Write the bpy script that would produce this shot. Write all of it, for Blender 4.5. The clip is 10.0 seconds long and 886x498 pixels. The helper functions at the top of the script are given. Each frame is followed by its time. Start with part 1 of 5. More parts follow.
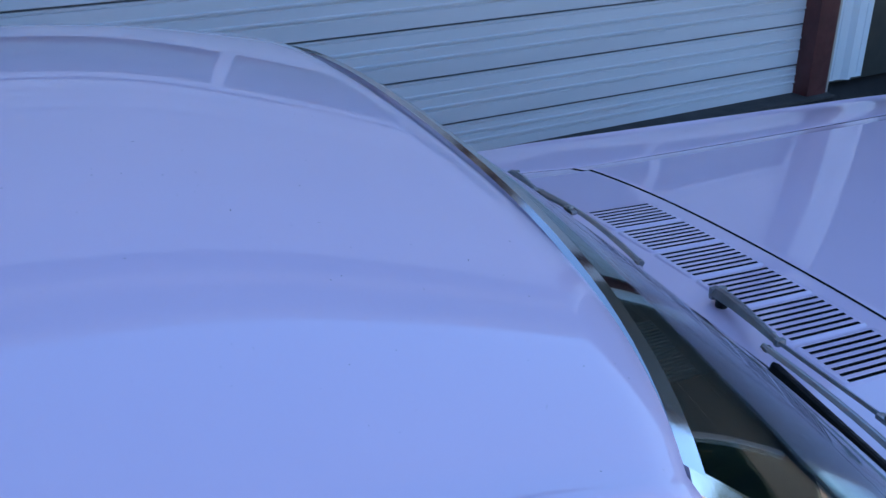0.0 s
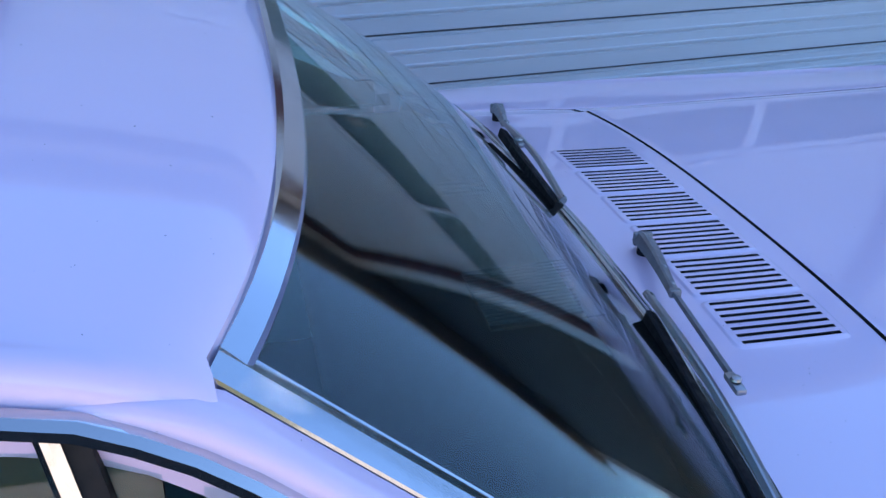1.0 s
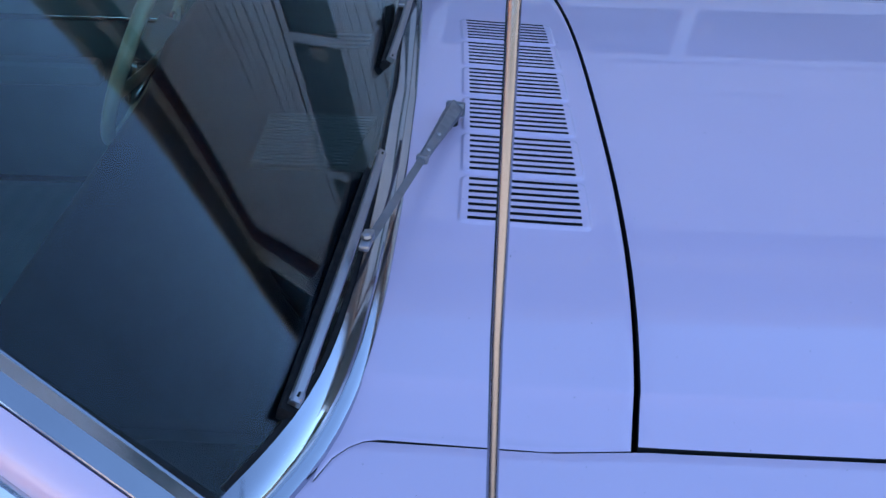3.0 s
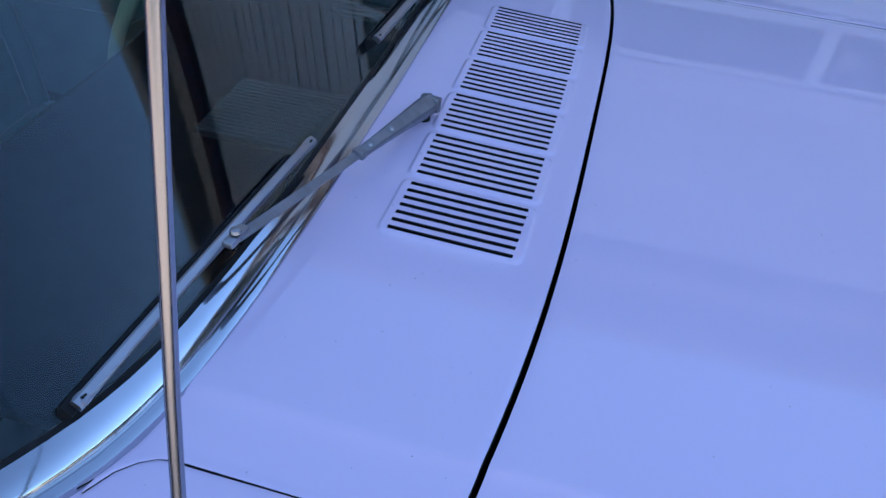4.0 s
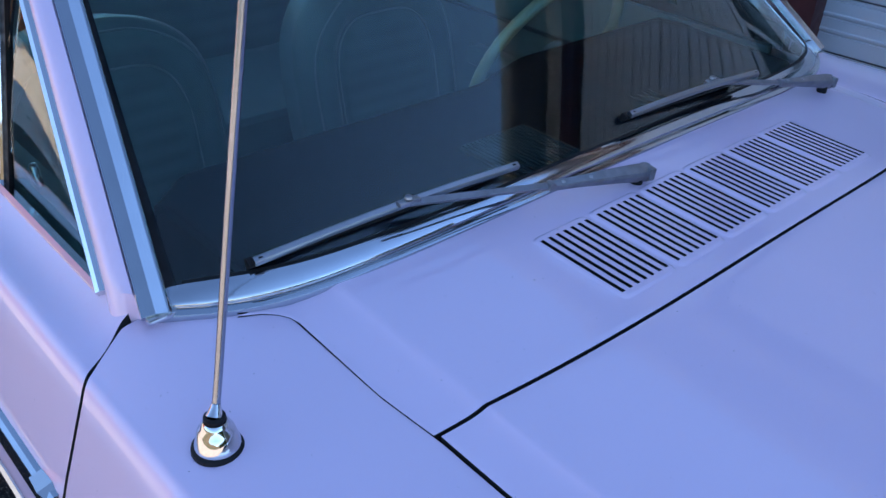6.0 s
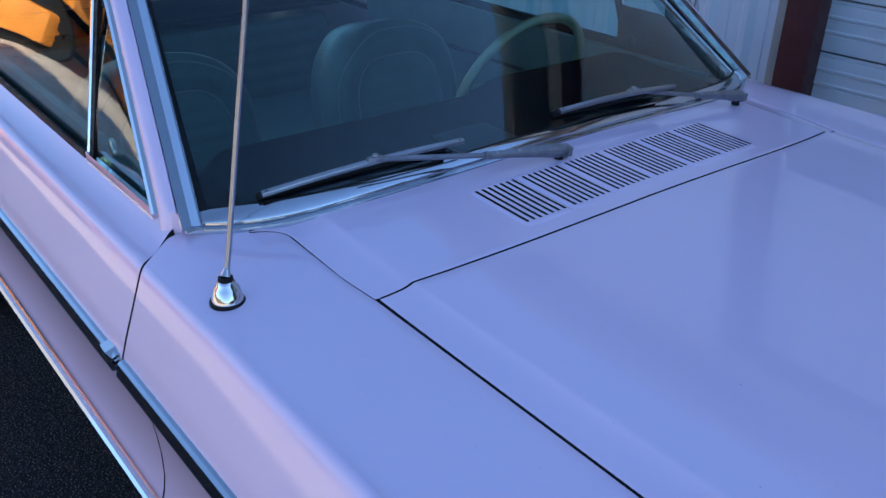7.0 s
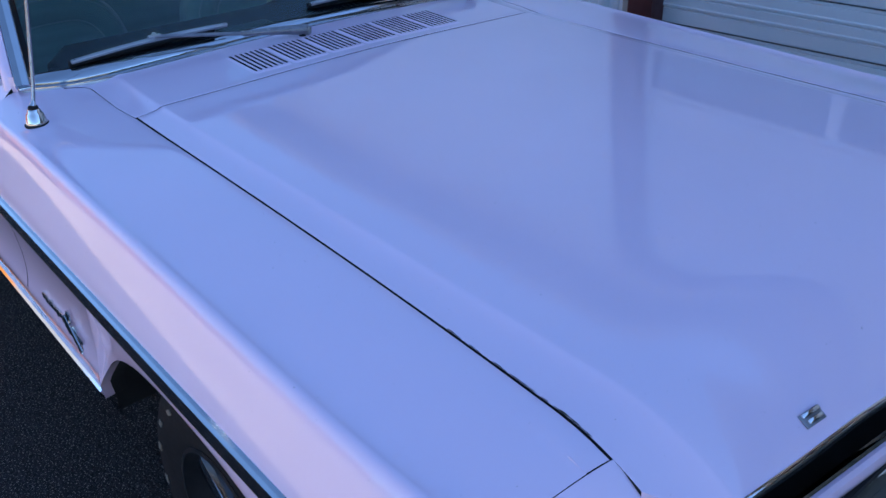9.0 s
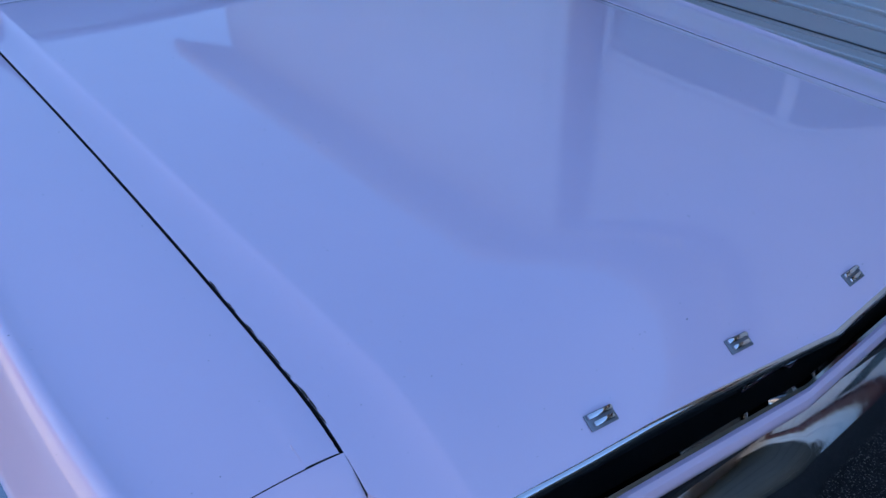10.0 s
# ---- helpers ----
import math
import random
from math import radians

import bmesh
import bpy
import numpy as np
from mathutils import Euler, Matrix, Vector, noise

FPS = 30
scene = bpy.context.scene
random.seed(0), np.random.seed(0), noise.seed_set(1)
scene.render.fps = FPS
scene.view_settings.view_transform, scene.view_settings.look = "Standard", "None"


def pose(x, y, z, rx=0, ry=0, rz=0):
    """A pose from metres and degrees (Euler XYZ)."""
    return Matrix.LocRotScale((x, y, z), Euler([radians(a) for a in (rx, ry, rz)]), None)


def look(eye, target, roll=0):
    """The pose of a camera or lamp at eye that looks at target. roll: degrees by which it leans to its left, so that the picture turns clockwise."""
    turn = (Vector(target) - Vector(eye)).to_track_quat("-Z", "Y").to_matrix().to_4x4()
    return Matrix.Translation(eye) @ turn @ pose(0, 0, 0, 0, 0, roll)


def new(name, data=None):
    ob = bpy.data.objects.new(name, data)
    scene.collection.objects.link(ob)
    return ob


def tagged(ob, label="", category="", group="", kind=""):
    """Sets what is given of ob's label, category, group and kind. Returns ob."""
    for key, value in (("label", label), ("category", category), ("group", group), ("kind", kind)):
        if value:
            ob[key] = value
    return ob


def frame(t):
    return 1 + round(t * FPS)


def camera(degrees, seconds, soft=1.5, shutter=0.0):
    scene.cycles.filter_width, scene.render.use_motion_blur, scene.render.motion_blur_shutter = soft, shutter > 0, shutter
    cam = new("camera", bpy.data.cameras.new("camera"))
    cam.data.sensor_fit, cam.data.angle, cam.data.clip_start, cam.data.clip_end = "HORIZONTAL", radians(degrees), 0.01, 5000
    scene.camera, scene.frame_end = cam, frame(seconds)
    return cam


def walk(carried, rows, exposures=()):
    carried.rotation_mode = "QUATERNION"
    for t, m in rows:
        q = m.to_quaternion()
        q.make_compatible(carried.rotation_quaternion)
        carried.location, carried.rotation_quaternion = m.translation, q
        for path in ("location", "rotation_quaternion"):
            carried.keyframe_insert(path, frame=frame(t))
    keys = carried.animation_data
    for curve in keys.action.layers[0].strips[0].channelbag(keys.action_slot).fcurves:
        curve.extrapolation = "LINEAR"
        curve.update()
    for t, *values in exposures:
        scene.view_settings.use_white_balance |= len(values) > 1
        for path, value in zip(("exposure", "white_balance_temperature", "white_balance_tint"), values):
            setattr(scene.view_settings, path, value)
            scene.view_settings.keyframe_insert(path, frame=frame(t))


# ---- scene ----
cam = camera(53.6, 10.0)
PATH = [
    (0, (-1.031, -0.993, 1.648), (-0.313, 0.662, 0.784), -1.1),
    (0.5, (-0.846, -1.019, 1.609), (-0.298, 0.687, 0.722), -0.7),
    (1, (-0.705, -1.074, 1.567), (-0.286, 0.64, 0.625), -0.1),
    (1.5, (-0.58, -1.055, 1.526), (-0.192, 0.611, 0.489), 2.7),
    (2, (-0.449, -1.043, 1.523), (-0.181, 0.603, 0.42), 1.5),
    (2.5, (-0.323, -1.096, 1.521), (-0.212, 0.55, 0.39), 2.5),
    (3, (-0.175, -1.174, 1.538), (-0.181, 0.458, 0.381), 1.7),
    (3.2, (-0.129, -1.152, 1.525), (-0.133, 0.471, 0.356), 2.8),
    (4.3, (0.125, -0.998, 1.527), (-0.385, 0.491, 0.294), 4.8),
    (4.5, (0.187, -0.974, 1.525), (-0.504, 0.448, 0.3), 3.6),
    (5, (0.291, -0.935, 1.536), (-0.702, 0.312, 0.328), 3.2),
    (5.5, (0.364, -0.971, 1.544), (-0.793, 0.196, 0.403), 2.7),
    (5.7, (0.394, -1.013, 1.552), (-0.788, 0.157, 0.44), 3.0),
    (6.8, (0.813, -1.231, 1.601), (-0.545, -0.099, 0.664), 1.6),
    (7, (0.914, -1.256, 1.595), (-0.46, -0.131, 0.675), 1.5),
    (7.5, (1.132, -1.334, 1.616), (-0.273, -0.241, 0.704), -0.1),
    (8, (1.361, -1.44, 1.613), (-0.033, -0.334, 0.701), -2.0),
    (8.5, (1.574, -1.409, 1.629), (0.231, -0.269, 0.682), -1.8),
    (9, (1.863, -1.273, 1.609), (0.504, -0.175, 0.636), -2.0),
    (9.4, (1.915, -1.176, 1.568), (0.588, -0.073, 0.557), 0.0),
    (9.6, (1.92, -1.115, 1.528), (0.613, 0.006, 0.51), 1.1),
    (9.8, (1.908, -1.048, 1.517), (0.623, 0.081, 0.479), 2.5),
    (10, (1.904, -0.984, 1.529), (0.624, 0.115, 0.454), 3.6),
]
walk(cam, [(t, look(eye, target, roll)) for t, eye, target, roll in PATH], exposures=((0.0, 1.64, 6450, 10), (1.0, 2.0, 6400, 11), (1.5, 2.15, 6650, 13), (2.2, 2.34, 7050, 14), (2.6, 2.15, 7050, 14), (3.2, 1.85, 6650, 12), (4.5, 1.95, 6770, 12), (5.5, 1.92, 6750, 12), (7.0, 1.57, 6400, 10), (8.5, 1.68, 6300, 10), (10.0, 1.56, 6300, 10)))

# ---- world, sun ----
SUN_EL, SUN_AZ = radians(31), radians(35)      # the sun stands behind the building
world = bpy.data.worlds.new("world")
scene.world = world
world.use_nodes = True
wn = world.node_tree.nodes
sky = wn.new("ShaderNodeTexSky")
sky.sky_type, sky.sun_disc = "NISHITA", False
sky.sun_elevation, sky.sun_rotation = SUN_EL, SUN_AZ
sky.altitude = 1500
sky.air_density, sky.dust_density, sky.ozone_density = 1.0, 0.0, 4.0
wn["Background"].inputs["Strength"].default_value = 0.13
world.node_tree.links.new(sky.outputs["Color"], wn["Background"].inputs["Color"])
sun = new("sun", bpy.data.lights.new("sun", "SUN"))
sun.data.energy, sun.data.angle, sun.data.color = 5.0, radians(0.5), (1.0, 0.87, 0.70)
SUN_DIR = Vector((math.sin(SUN_AZ) * math.cos(SUN_EL), math.cos(SUN_AZ) * math.cos(SUN_EL), math.sin(SUN_EL)))
sun.matrix_world = look(SUN_DIR * 30, (0, 0, 0))


# ---- materials ----
def material(name, color, rough=0.5, metal=0.0, coat=0.0, coat_rough=0.03, var=0.0, scale=8.0, bump=0.0, bump_scale=60.0,
             spots=0.0, spot_color=(0.05, 0.04, 0.05), spot_scale=90.0, transmission=0.0, ior=1.5, rough_var=0.0, random_var=0.0, stretch=(1, 1, 1), spec=0.5):
    m = bpy.data.materials.new(name)
    m.use_nodes = True
    nt = m.node_tree
    b = nt.nodes["Principled BSDF"]
    b.inputs["Base Color"].default_value = (*color, 1)
    b.inputs["Roughness"].default_value = rough
    b.inputs["Metallic"].default_value = metal
    b.inputs["IOR"].default_value = ior
    b.inputs["Specular IOR Level"].default_value = spec
    b.inputs["Coat Weight"].default_value = coat
    b.inputs["Coat Roughness"].default_value = coat_rough
    b.inputs["Transmission Weight"].default_value = transmission
    tc = nt.nodes.new("ShaderNodeTexCoord")
    mp = nt.nodes.new("ShaderNodeMapping")
    mp.inputs["Scale"].default_value = stretch
    nt.links.new(tc.outputs["Object"], mp.inputs["Vector"])
    src = None
    if var or random_var:
        n = nt.nodes.new("ShaderNodeTexNoise")
        n.inputs["Scale"].default_value, n.inputs["Detail"].default_value = scale, 6
        nt.links.new(mp.outputs["Vector"], n.inputs["Vector"])
        mr = nt.nodes.new("ShaderNodeMapRange")
        mr.inputs["From Min"].default_value, mr.inputs["From Max"].default_value = 0.3, 0.7
        mr.inputs["To Min"].default_value, mr.inputs["To Max"].default_value = 1 - var, 1 + var
        nt.links.new(n.outputs["Fac"], mr.inputs["Value"])
        val = mr.outputs["Result"]
        if random_var:
            oi = nt.nodes.new("ShaderNodeObjectInfo")
            m2 = nt.nodes.new("ShaderNodeMapRange")
            m2.inputs["To Min"].default_value, m2.inputs["To Max"].default_value = 1 - random_var, 1 + random_var
            nt.links.new(oi.outputs["Random"], m2.inputs["Value"])
            mm = nt.nodes.new("ShaderNodeMath")
            mm.operation = "MULTIPLY"
            nt.links.new(val, mm.inputs[0]), nt.links.new(m2.outputs["Result"], mm.inputs[1])
            val = mm.outputs["Value"]
        vm = nt.nodes.new("ShaderNodeVectorMath")
        vm.operation = "SCALE"
        vm.inputs[0].default_value = color
        nt.links.new(val, vm.inputs["Scale"])
        src = vm.outputs["Vector"]
    if spots:
        vo = nt.nodes.new("ShaderNodeTexNoise")
        vo.inputs["Scale"].default_value, vo.inputs["Detail"].default_value = spot_scale, 2
        nt.links.new(tc.outputs["Object"], vo.inputs["Vector"])
        cr = nt.nodes.new("ShaderNodeMapRange")
        cr.inputs["From Min"].default_value, cr.inputs["From Max"].default_value = 1 - spots, 1 - spots + 0.02
        nt.links.new(vo.outputs["Fac"], cr.inputs["Value"])
        mx = nt.nodes.new("ShaderNodeMix")
        mx.data_type = "RGBA"
        mx.inputs["A"].default_value = (*color, 1)
        mx.inputs["B"].default_value = (*spot_color, 1)
        nt.links.new(cr.outputs["Result"], mx.inputs["Factor"])
        if src:
            nt.links.new(src, mx.inputs["A"])
        src = mx.outputs["Result"]
    if src:
        nt.links.new(src, b.inputs["Base Color"])
    if rough_var:
        n = nt.nodes.new("ShaderNodeTexNoise")
        n.inputs["Scale"].default_value, n.inputs["Detail"].default_value = scale * 2.3, 5
        nt.links.new(mp.outputs["Vector"], n.inputs["Vector"])
        mr = nt.nodes.new("ShaderNodeMapRange")
        mr.inputs["From Min"].default_value, mr.inputs["From Max"].default_value = 0.3, 0.7
        mr.inputs["To Min"].default_value, mr.inputs["To Max"].default_value = max(0, rough - rough_var), rough + rough_var
        nt.links.new(n.outputs["Fac"], mr.inputs["Value"])
        nt.links.new(mr.outputs["Result"], b.inputs["Roughness"])
    if bump:
        n = nt.nodes.new("ShaderNodeTexNoise")
        n.inputs["Scale"].default_value, n.inputs["Detail"].default_value = bump_scale, 5
        nt.links.new(mp.outputs["Vector"], n.inputs["Vector"])
        bp = nt.nodes.new("ShaderNodeBump")
        bp.inputs["Strength"].default_value, bp.inputs["Distance"].default_value = 1.0, bump
        nt.links.new(n.outputs["Fac"], bp.inputs["Height"])
        nt.links.new(bp.outputs["Normal"], b.inputs["Normal"])
        if coat:
            nt.links.new(bp.outputs["Normal"], b.inputs["Coat Normal"])
    return m


PAINT = material("lavender_paint", (0.70, 0.555, 0.715), 0.42, coat=1.0, coat_rough=0.022, var=0.02, scale=3, bump=0.00025, bump_scale=3.5,
                 spots=0.235, spot_color=(0.10, 0.09, 0.11), spot_scale=230, rough_var=0.03)
STRIPE = material("black_gloss_stripe", (0.010, 0.011, 0.014), 0.18, coat=0.6, var=0.2, scale=30)
CHROME = material("chrome", (0.62, 0.62, 0.63), 0.06, 1.0, var=0.03, scale=30, rough_var=0.03, bump=0.0002, bump_scale=14)
STEEL = material("brushed_steel", (0.34, 0.34, 0.36), 0.34, 1.0, var=0.06, scale=30, rough_var=0.04)
MAST = material("polished_mast_steel", (0.30, 0.32, 0.36), 0.24, 1.0, var=0.04, scale=12)
TRIM = material("stainless_trim", (0.43, 0.46, 0.50), 0.10, 1.0, var=0.04, scale=20, rough_var=0.03, bump=0.0002, bump_scale=14)
WORN = material("worn_wiper_metal", (0.24, 0.24, 0.26), 0.42, 0.8, var=0.15, scale=45, rough_var=0.1)
RUBBER = material("black_rubber", (0.010, 0.010, 0.011), 0.6, spec=0.22, var=0.3, scale=40, rough_var=0.15)
# for black parts; also puts shade of seams, slots and recesses into colour
BLACK = material("black_parts_and_shade", (0.006, 0.006, 0.007), 0.85, var=0.3, scale=20)
TYRE = material("tyre_rubber", (0.010, 0.010, 0.011), 0.8, spec=0.2, var=0.25, scale=30, bump=0.001, bump_scale=90)
TYRE_PAINT = material("tyre_letter_white", (0.16, 0.145, 0.12), 0.7, var=0.2, scale=60)
GREY_IRON = material("wheel_dark_steel", (0.10, 0.10, 0.11), 0.3, 0.9, var=0.15, scale=30)
AQUA = material("aqua_vinyl", (0.12, 0.20, 0.20), 0.42, var=0.08, scale=12, bump=0.0006, bump_scale=250, rough_var=0.06)
AQUA_DARK = material("aqua_door_vinyl", (0.11, 0.18, 0.18), 0.48, var=0.1, scale=14, bump=0.0006, bump_scale=250)
PIPING = material("pale_aqua_piping", (0.20, 0.28, 0.28), 0.5, var=0.06, scale=30)
NAVY = material("navy_dash_pad", (0.003, 0.0075, 0.0135), 0.95, spec=0.02, var=0.25, scale=18)
CARPET = material("dark_carpet", (0.012, 0.016, 0.022), 0.95, spec=0.1, var=0.3, scale=80, bump=0.003, bump_scale=400)
IVORY = material("ivory_plastic", (0.34, 0.33, 0.22), 0.3, coat=0.4, var=0.06, scale=20)
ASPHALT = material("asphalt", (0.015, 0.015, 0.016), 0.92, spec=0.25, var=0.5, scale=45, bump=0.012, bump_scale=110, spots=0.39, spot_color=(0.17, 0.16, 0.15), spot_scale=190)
# strong sunlight on the ground is put into this pale, warm colour
LOT = material("sunlight_pale_lot", (0.58, 0.48, 0.40), 0.9, var=0.2, scale=1.3, bump=0.01, bump_scale=50, spots=0.34, spot_color=(0.16, 0.12, 0.09), spot_scale=5)
DASH_GREY = material("grey_blue_dash_metal", (0.022, 0.032, 0.040), 0.6, var=0.12, scale=40)
DOOR_WHITE = material("white_painted_steel", (0.57, 0.61, 0.655), 0.38, var=0.07, scale=2.5, rough_var=0.08, bump=0.0006, bump_scale=7, stretch=(0.25, 1, 2), random_var=0.04)
RUST = material("rust_stain", (0.045, 0.032, 0.026), 0.8, var=0.3, scale=50)
BAY_GREEN = material("dark_green_steel", (0.016, 0.022, 0.021), 0.5, var=0.2, scale=4, rough_var=0.1)
JOINT = material("dark_joint_line", (0.10, 0.105, 0.115), 0.8, var=0.4, scale=14)
SIDING = material("pale_blue_siding", (0.63, 0.70, 0.76), 0.42, var=0.06, scale=1.6, rough_var=0.08, stretch=(1.5, 1, 0.3))
POST_RED = material("oxblood_steel", (0.085, 0.026, 0.026), 0.5, var=0.2, scale=9, rough_var=0.1, bump=0.0008, bump_scale=40)
BEIGE = material("beige_trim", (0.40, 0.38, 0.34), 0.5, var=0.1, scale=8)
BLACK_SILL = material("dark_sill_concrete", (0.035, 0.035, 0.036), 0.9, var=0.3, scale=9, bump=0.003, bump_scale=60)
CONCRETE = material("concrete", (0.32, 0.30, 0.27), 0.85, var=0.15, scale=9, bump=0.003, bump_scale=60)
ORANGE = material("orange_machine_paint", (0.72, 0.25, 0.035), 0.45, var=0.15, scale=4, rough_var=0.1)
BRICK_RED = material("red_barn_paint", (0.20, 0.055, 0.04), 0.75, var=0.2, scale=2)
GRASS = material("dry_grass", (0.10, 0.11, 0.035), 0.9, var=0.4, scale=6, bump=0.03, bump_scale=30)
WOODS = material("dark_woods", (0.028, 0.040, 0.018), 0.95, spec=0.1, var=0.5, scale=0.35)
HILL = material("dry_hill_grass", (0.15, 0.12, 0.075), 0.95, spec=0.1, var=0.35, scale=0.12, bump=0.4, bump_scale=0.8)
ROOFING = material("grey_roof_metal", (0.30, 0.31, 0.33), 0.5, 0.3, var=0.1, scale=4)
DARK_GLASS = material("dark_shed_glass", (0.55, 0.62, 0.62), 0.02, transmission=1.0, ior=1.5)
TINT_GLASS = material("green_tinted_glass", (0.60, 0.85, 0.85), 0.0, transmission=1.0, ior=1.42)
LAMP_GLASS = material("ribbed_lamp_glass", (0.85, 0.87, 0.88), 0.12, transmission=0.7, ior=1.5, bump=0.002, bump_scale=60)


# ---- mesh helpers ----
def mesh_of(name, verts, faces, smooth=True, angle=32):
    me = bpy.data.meshes.new(name)
    me.from_pydata([tuple(map(float, v)) for v in verts], [], faces)
    bm = bmesh.new()
    bm.from_mesh(me)
    bmesh.ops.remove_doubles(bm, verts=bm.verts, dist=1e-6)
    bmesh.ops.recalc_face_normals(bm, faces=bm.faces)
    bm.to_mesh(me)
    bm.free()
    if smooth:
        me.polygons.foreach_set("use_smooth", [True] * len(me.polygons))
        me.set_sharp_from_angle(angle=radians(angle))
    return me


def part(name, me, mat, parent=None, label="", rim=None):
    ob = new(name, me)
    if not me.materials:
        me.materials.append(mat)
        if rim is not None:
            me.materials.append(rim)
    if parent is not None:
        ob.parent = parent
    if label:
        ob["label"] = label
    return ob


def empty(name, x=0, y=0, z=0, rz=0):
    ob = new(name)
    ob.empty_display_size = 0.1
    ob.matrix_world = pose(x, y, z, 0, 0, rz)
    return ob


def grid_faces(n, m, off=0, skip=None):
    out = []
    for i in range(n - 1):
        for j in range(m - 1):
            if skip is None or not skip[i][j]:
                a = off + i * m + j
                out.append((a, a + 1, a + m + 1, a + m))
    return out


def sheet(P, thick=0.0, down=None, name="sheet", angle=32, rim=False):
    """A grid of points as a surface; thick gives it an inner face along down and closed rims.
    rim gives the inner face and rims the second material."""
    P = np.asarray(P, float)
    n, m = P.shape[:2]
    verts = list(P.reshape(-1, 3))
    faces = grid_faces(n, m)
    if thick:
        d = np.array(down if down is not None else (0, 0, -1), float)
        verts += list((P + d * thick).reshape(-1, 3))
        k = n * m
        faces += [tuple(k + q for q in f[::-1]) for f in grid_faces(n, m)]
        ring = [j for j in range(m)] + [i * m + m - 1 for i in range(1, n)] + [(n - 1) * m + j for j in range(m - 2, -1, -1)] + [i * m for i in range(n - 2, 0, -1)]
        for a, b in zip(ring, ring[1:] + ring[:1]):
            faces.append((a, b, k + b, k + a))
    me = mesh_of(name, verts, faces, angle=angle)
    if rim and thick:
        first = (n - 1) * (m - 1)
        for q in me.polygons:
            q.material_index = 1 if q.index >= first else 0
    return me


def soften(P, r=0.003):
    """Rolls the rim of a panel down a little, so that its edge catches light."""
    P = np.array(P, float)
    P[0, :, 2] -= r
    P[-1, :, 2] -= r
    P[1:-1, 0, 2] -= r
    P[1:-1, -1, 2] -= r
    return P


def sweep(path, profile, closed=True, caps=True, up=(0, 0, 1), name="sweep", angle=35, scale=None):
    """profile: (side, up) pairs carried along path; side is to the right of travel."""
    path = np.asarray(path, float)
    up = np.asarray(up, float)
    n, m = len(path), len(profile)
    tang = np.gradient(path, axis=0)
    tang /= np.linalg.norm(tang, axis=1)[:, None]
    verts = []
    for k, (p, t) in enumerate(zip(path, tang)):
        s = np.cross(t, up)
        s /= np.linalg.norm(s)
        u = np.cross(s, t)
        f = 1.0 if scale is None else scale[k]
        verts += [p + s * a * f + u * b * f for a, b in profile]
    faces = []
    for i in range(n - 1):
        for j in range(m if closed else m - 1):
            a, b = i * m + j, i * m + (j + 1) % m
            faces.append((a, b, b + m, a + m))
    if closed and caps:
        faces += [tuple(range(m))[::-1], tuple(range((n - 1) * m, n * m))]
    return mesh_of(name, verts, faces, angle=angle)


def circle(r, n=12, ry=None):
    return [(r * math.cos(2 * math.pi * k / n), (ry or r) * math.sin(2 * math.pi * k / n)) for k in range(n)]


def box(sx, sy, sz, bevel=0.0, at=(0, 0, 0), seg=2, rot=None, taper=None):
    bm = bmesh.new()
    bmesh.ops.create_cube(bm, size=1)
    for v in bm.verts:
        v.co = Vector((v.co.x * sx, v.co.y * sy, v.co.z * sz))
        if taper and v.co.z > 0:
            v.co.x *= taper[0]
            v.co.y *= taper[1]
    if bevel:
        bmesh.ops.bevel(bm, geom=bm.edges[:], offset=bevel, segments=seg, profile=0.6, affect="EDGES")
    m = Matrix.Translation(at) @ (rot if rot is not None else Matrix())
    bmesh.ops.transform(bm, matrix=m, verts=bm.verts)
    me = bpy.data.meshes.new("box")
    bm.to_mesh(me)
    bm.free()
    me.polygons.foreach_set("use_smooth", [True] * len(me.polygons))
    me.set_sharp_from_angle(angle=radians(30))
    return me


def revolve(prof, n=32, axis="z", at=(0, 0, 0), angle=30):
    """prof: (radius, height) pairs turned about an axis."""
    verts, m = [], len(prof)
    for k in range(n):
        c, s = math.cos(2 * math.pi * k / n), math.sin(2 * math.pi * k / n)
        for r, h in prof:
            p = {"z": (r * c, r * s, h), "x": (h, r * c, r * s), "y": (r * c, h, r * s)}[axis]
            verts.append((p[0] + at[0], p[1] + at[1], p[2] + at[2]))
    faces = []
    for k in range(n):
        for j in range(m - 1):
            a, b = k * m + j, ((k + 1) % n) * m + j
            faces.append((a, a + 1, b + 1, b))
    return mesh_of("turned", verts, faces, angle=angle)


def joined(meshes, name="joined"):
    bm = bmesh.new()
    for me in meshes:
        bm.from_mesh(me)
    out = bpy.data.meshes.new(name)
    bm.to_mesh(out)
    bm.free()
    for me in meshes:
        bpy.data.meshes.remove(me)
    return out


def smooth01(t):
    t = np.clip(t, 0, 1)
    return t * t * (3 - 2 * t)


def table(x, pts):
    return np.interp(x, [p[0] for p in pts], [p[1] for p in pts])


def spline(x, pts, n=9):
    """Interpolation of a table, rounded at its knots."""
    span = (pts[-1][0] - pts[0][0]) / len(pts) * 0.35
    return sum(table(np.asarray(x, float) + d, pts) for d in np.linspace(-span, span, n)) / n


# ---- the building ----
WALL_Y, WALL_TOP = 3.132, 4.0
WALL_TURN = 0.053                              # the building stands a little askew to the car
DOOR_X0, DOOR_X1, HEAD_Z = -1.346, 3.405, 3.68
SIDE_X0, SIDE_X1 = -6.2, 13.0

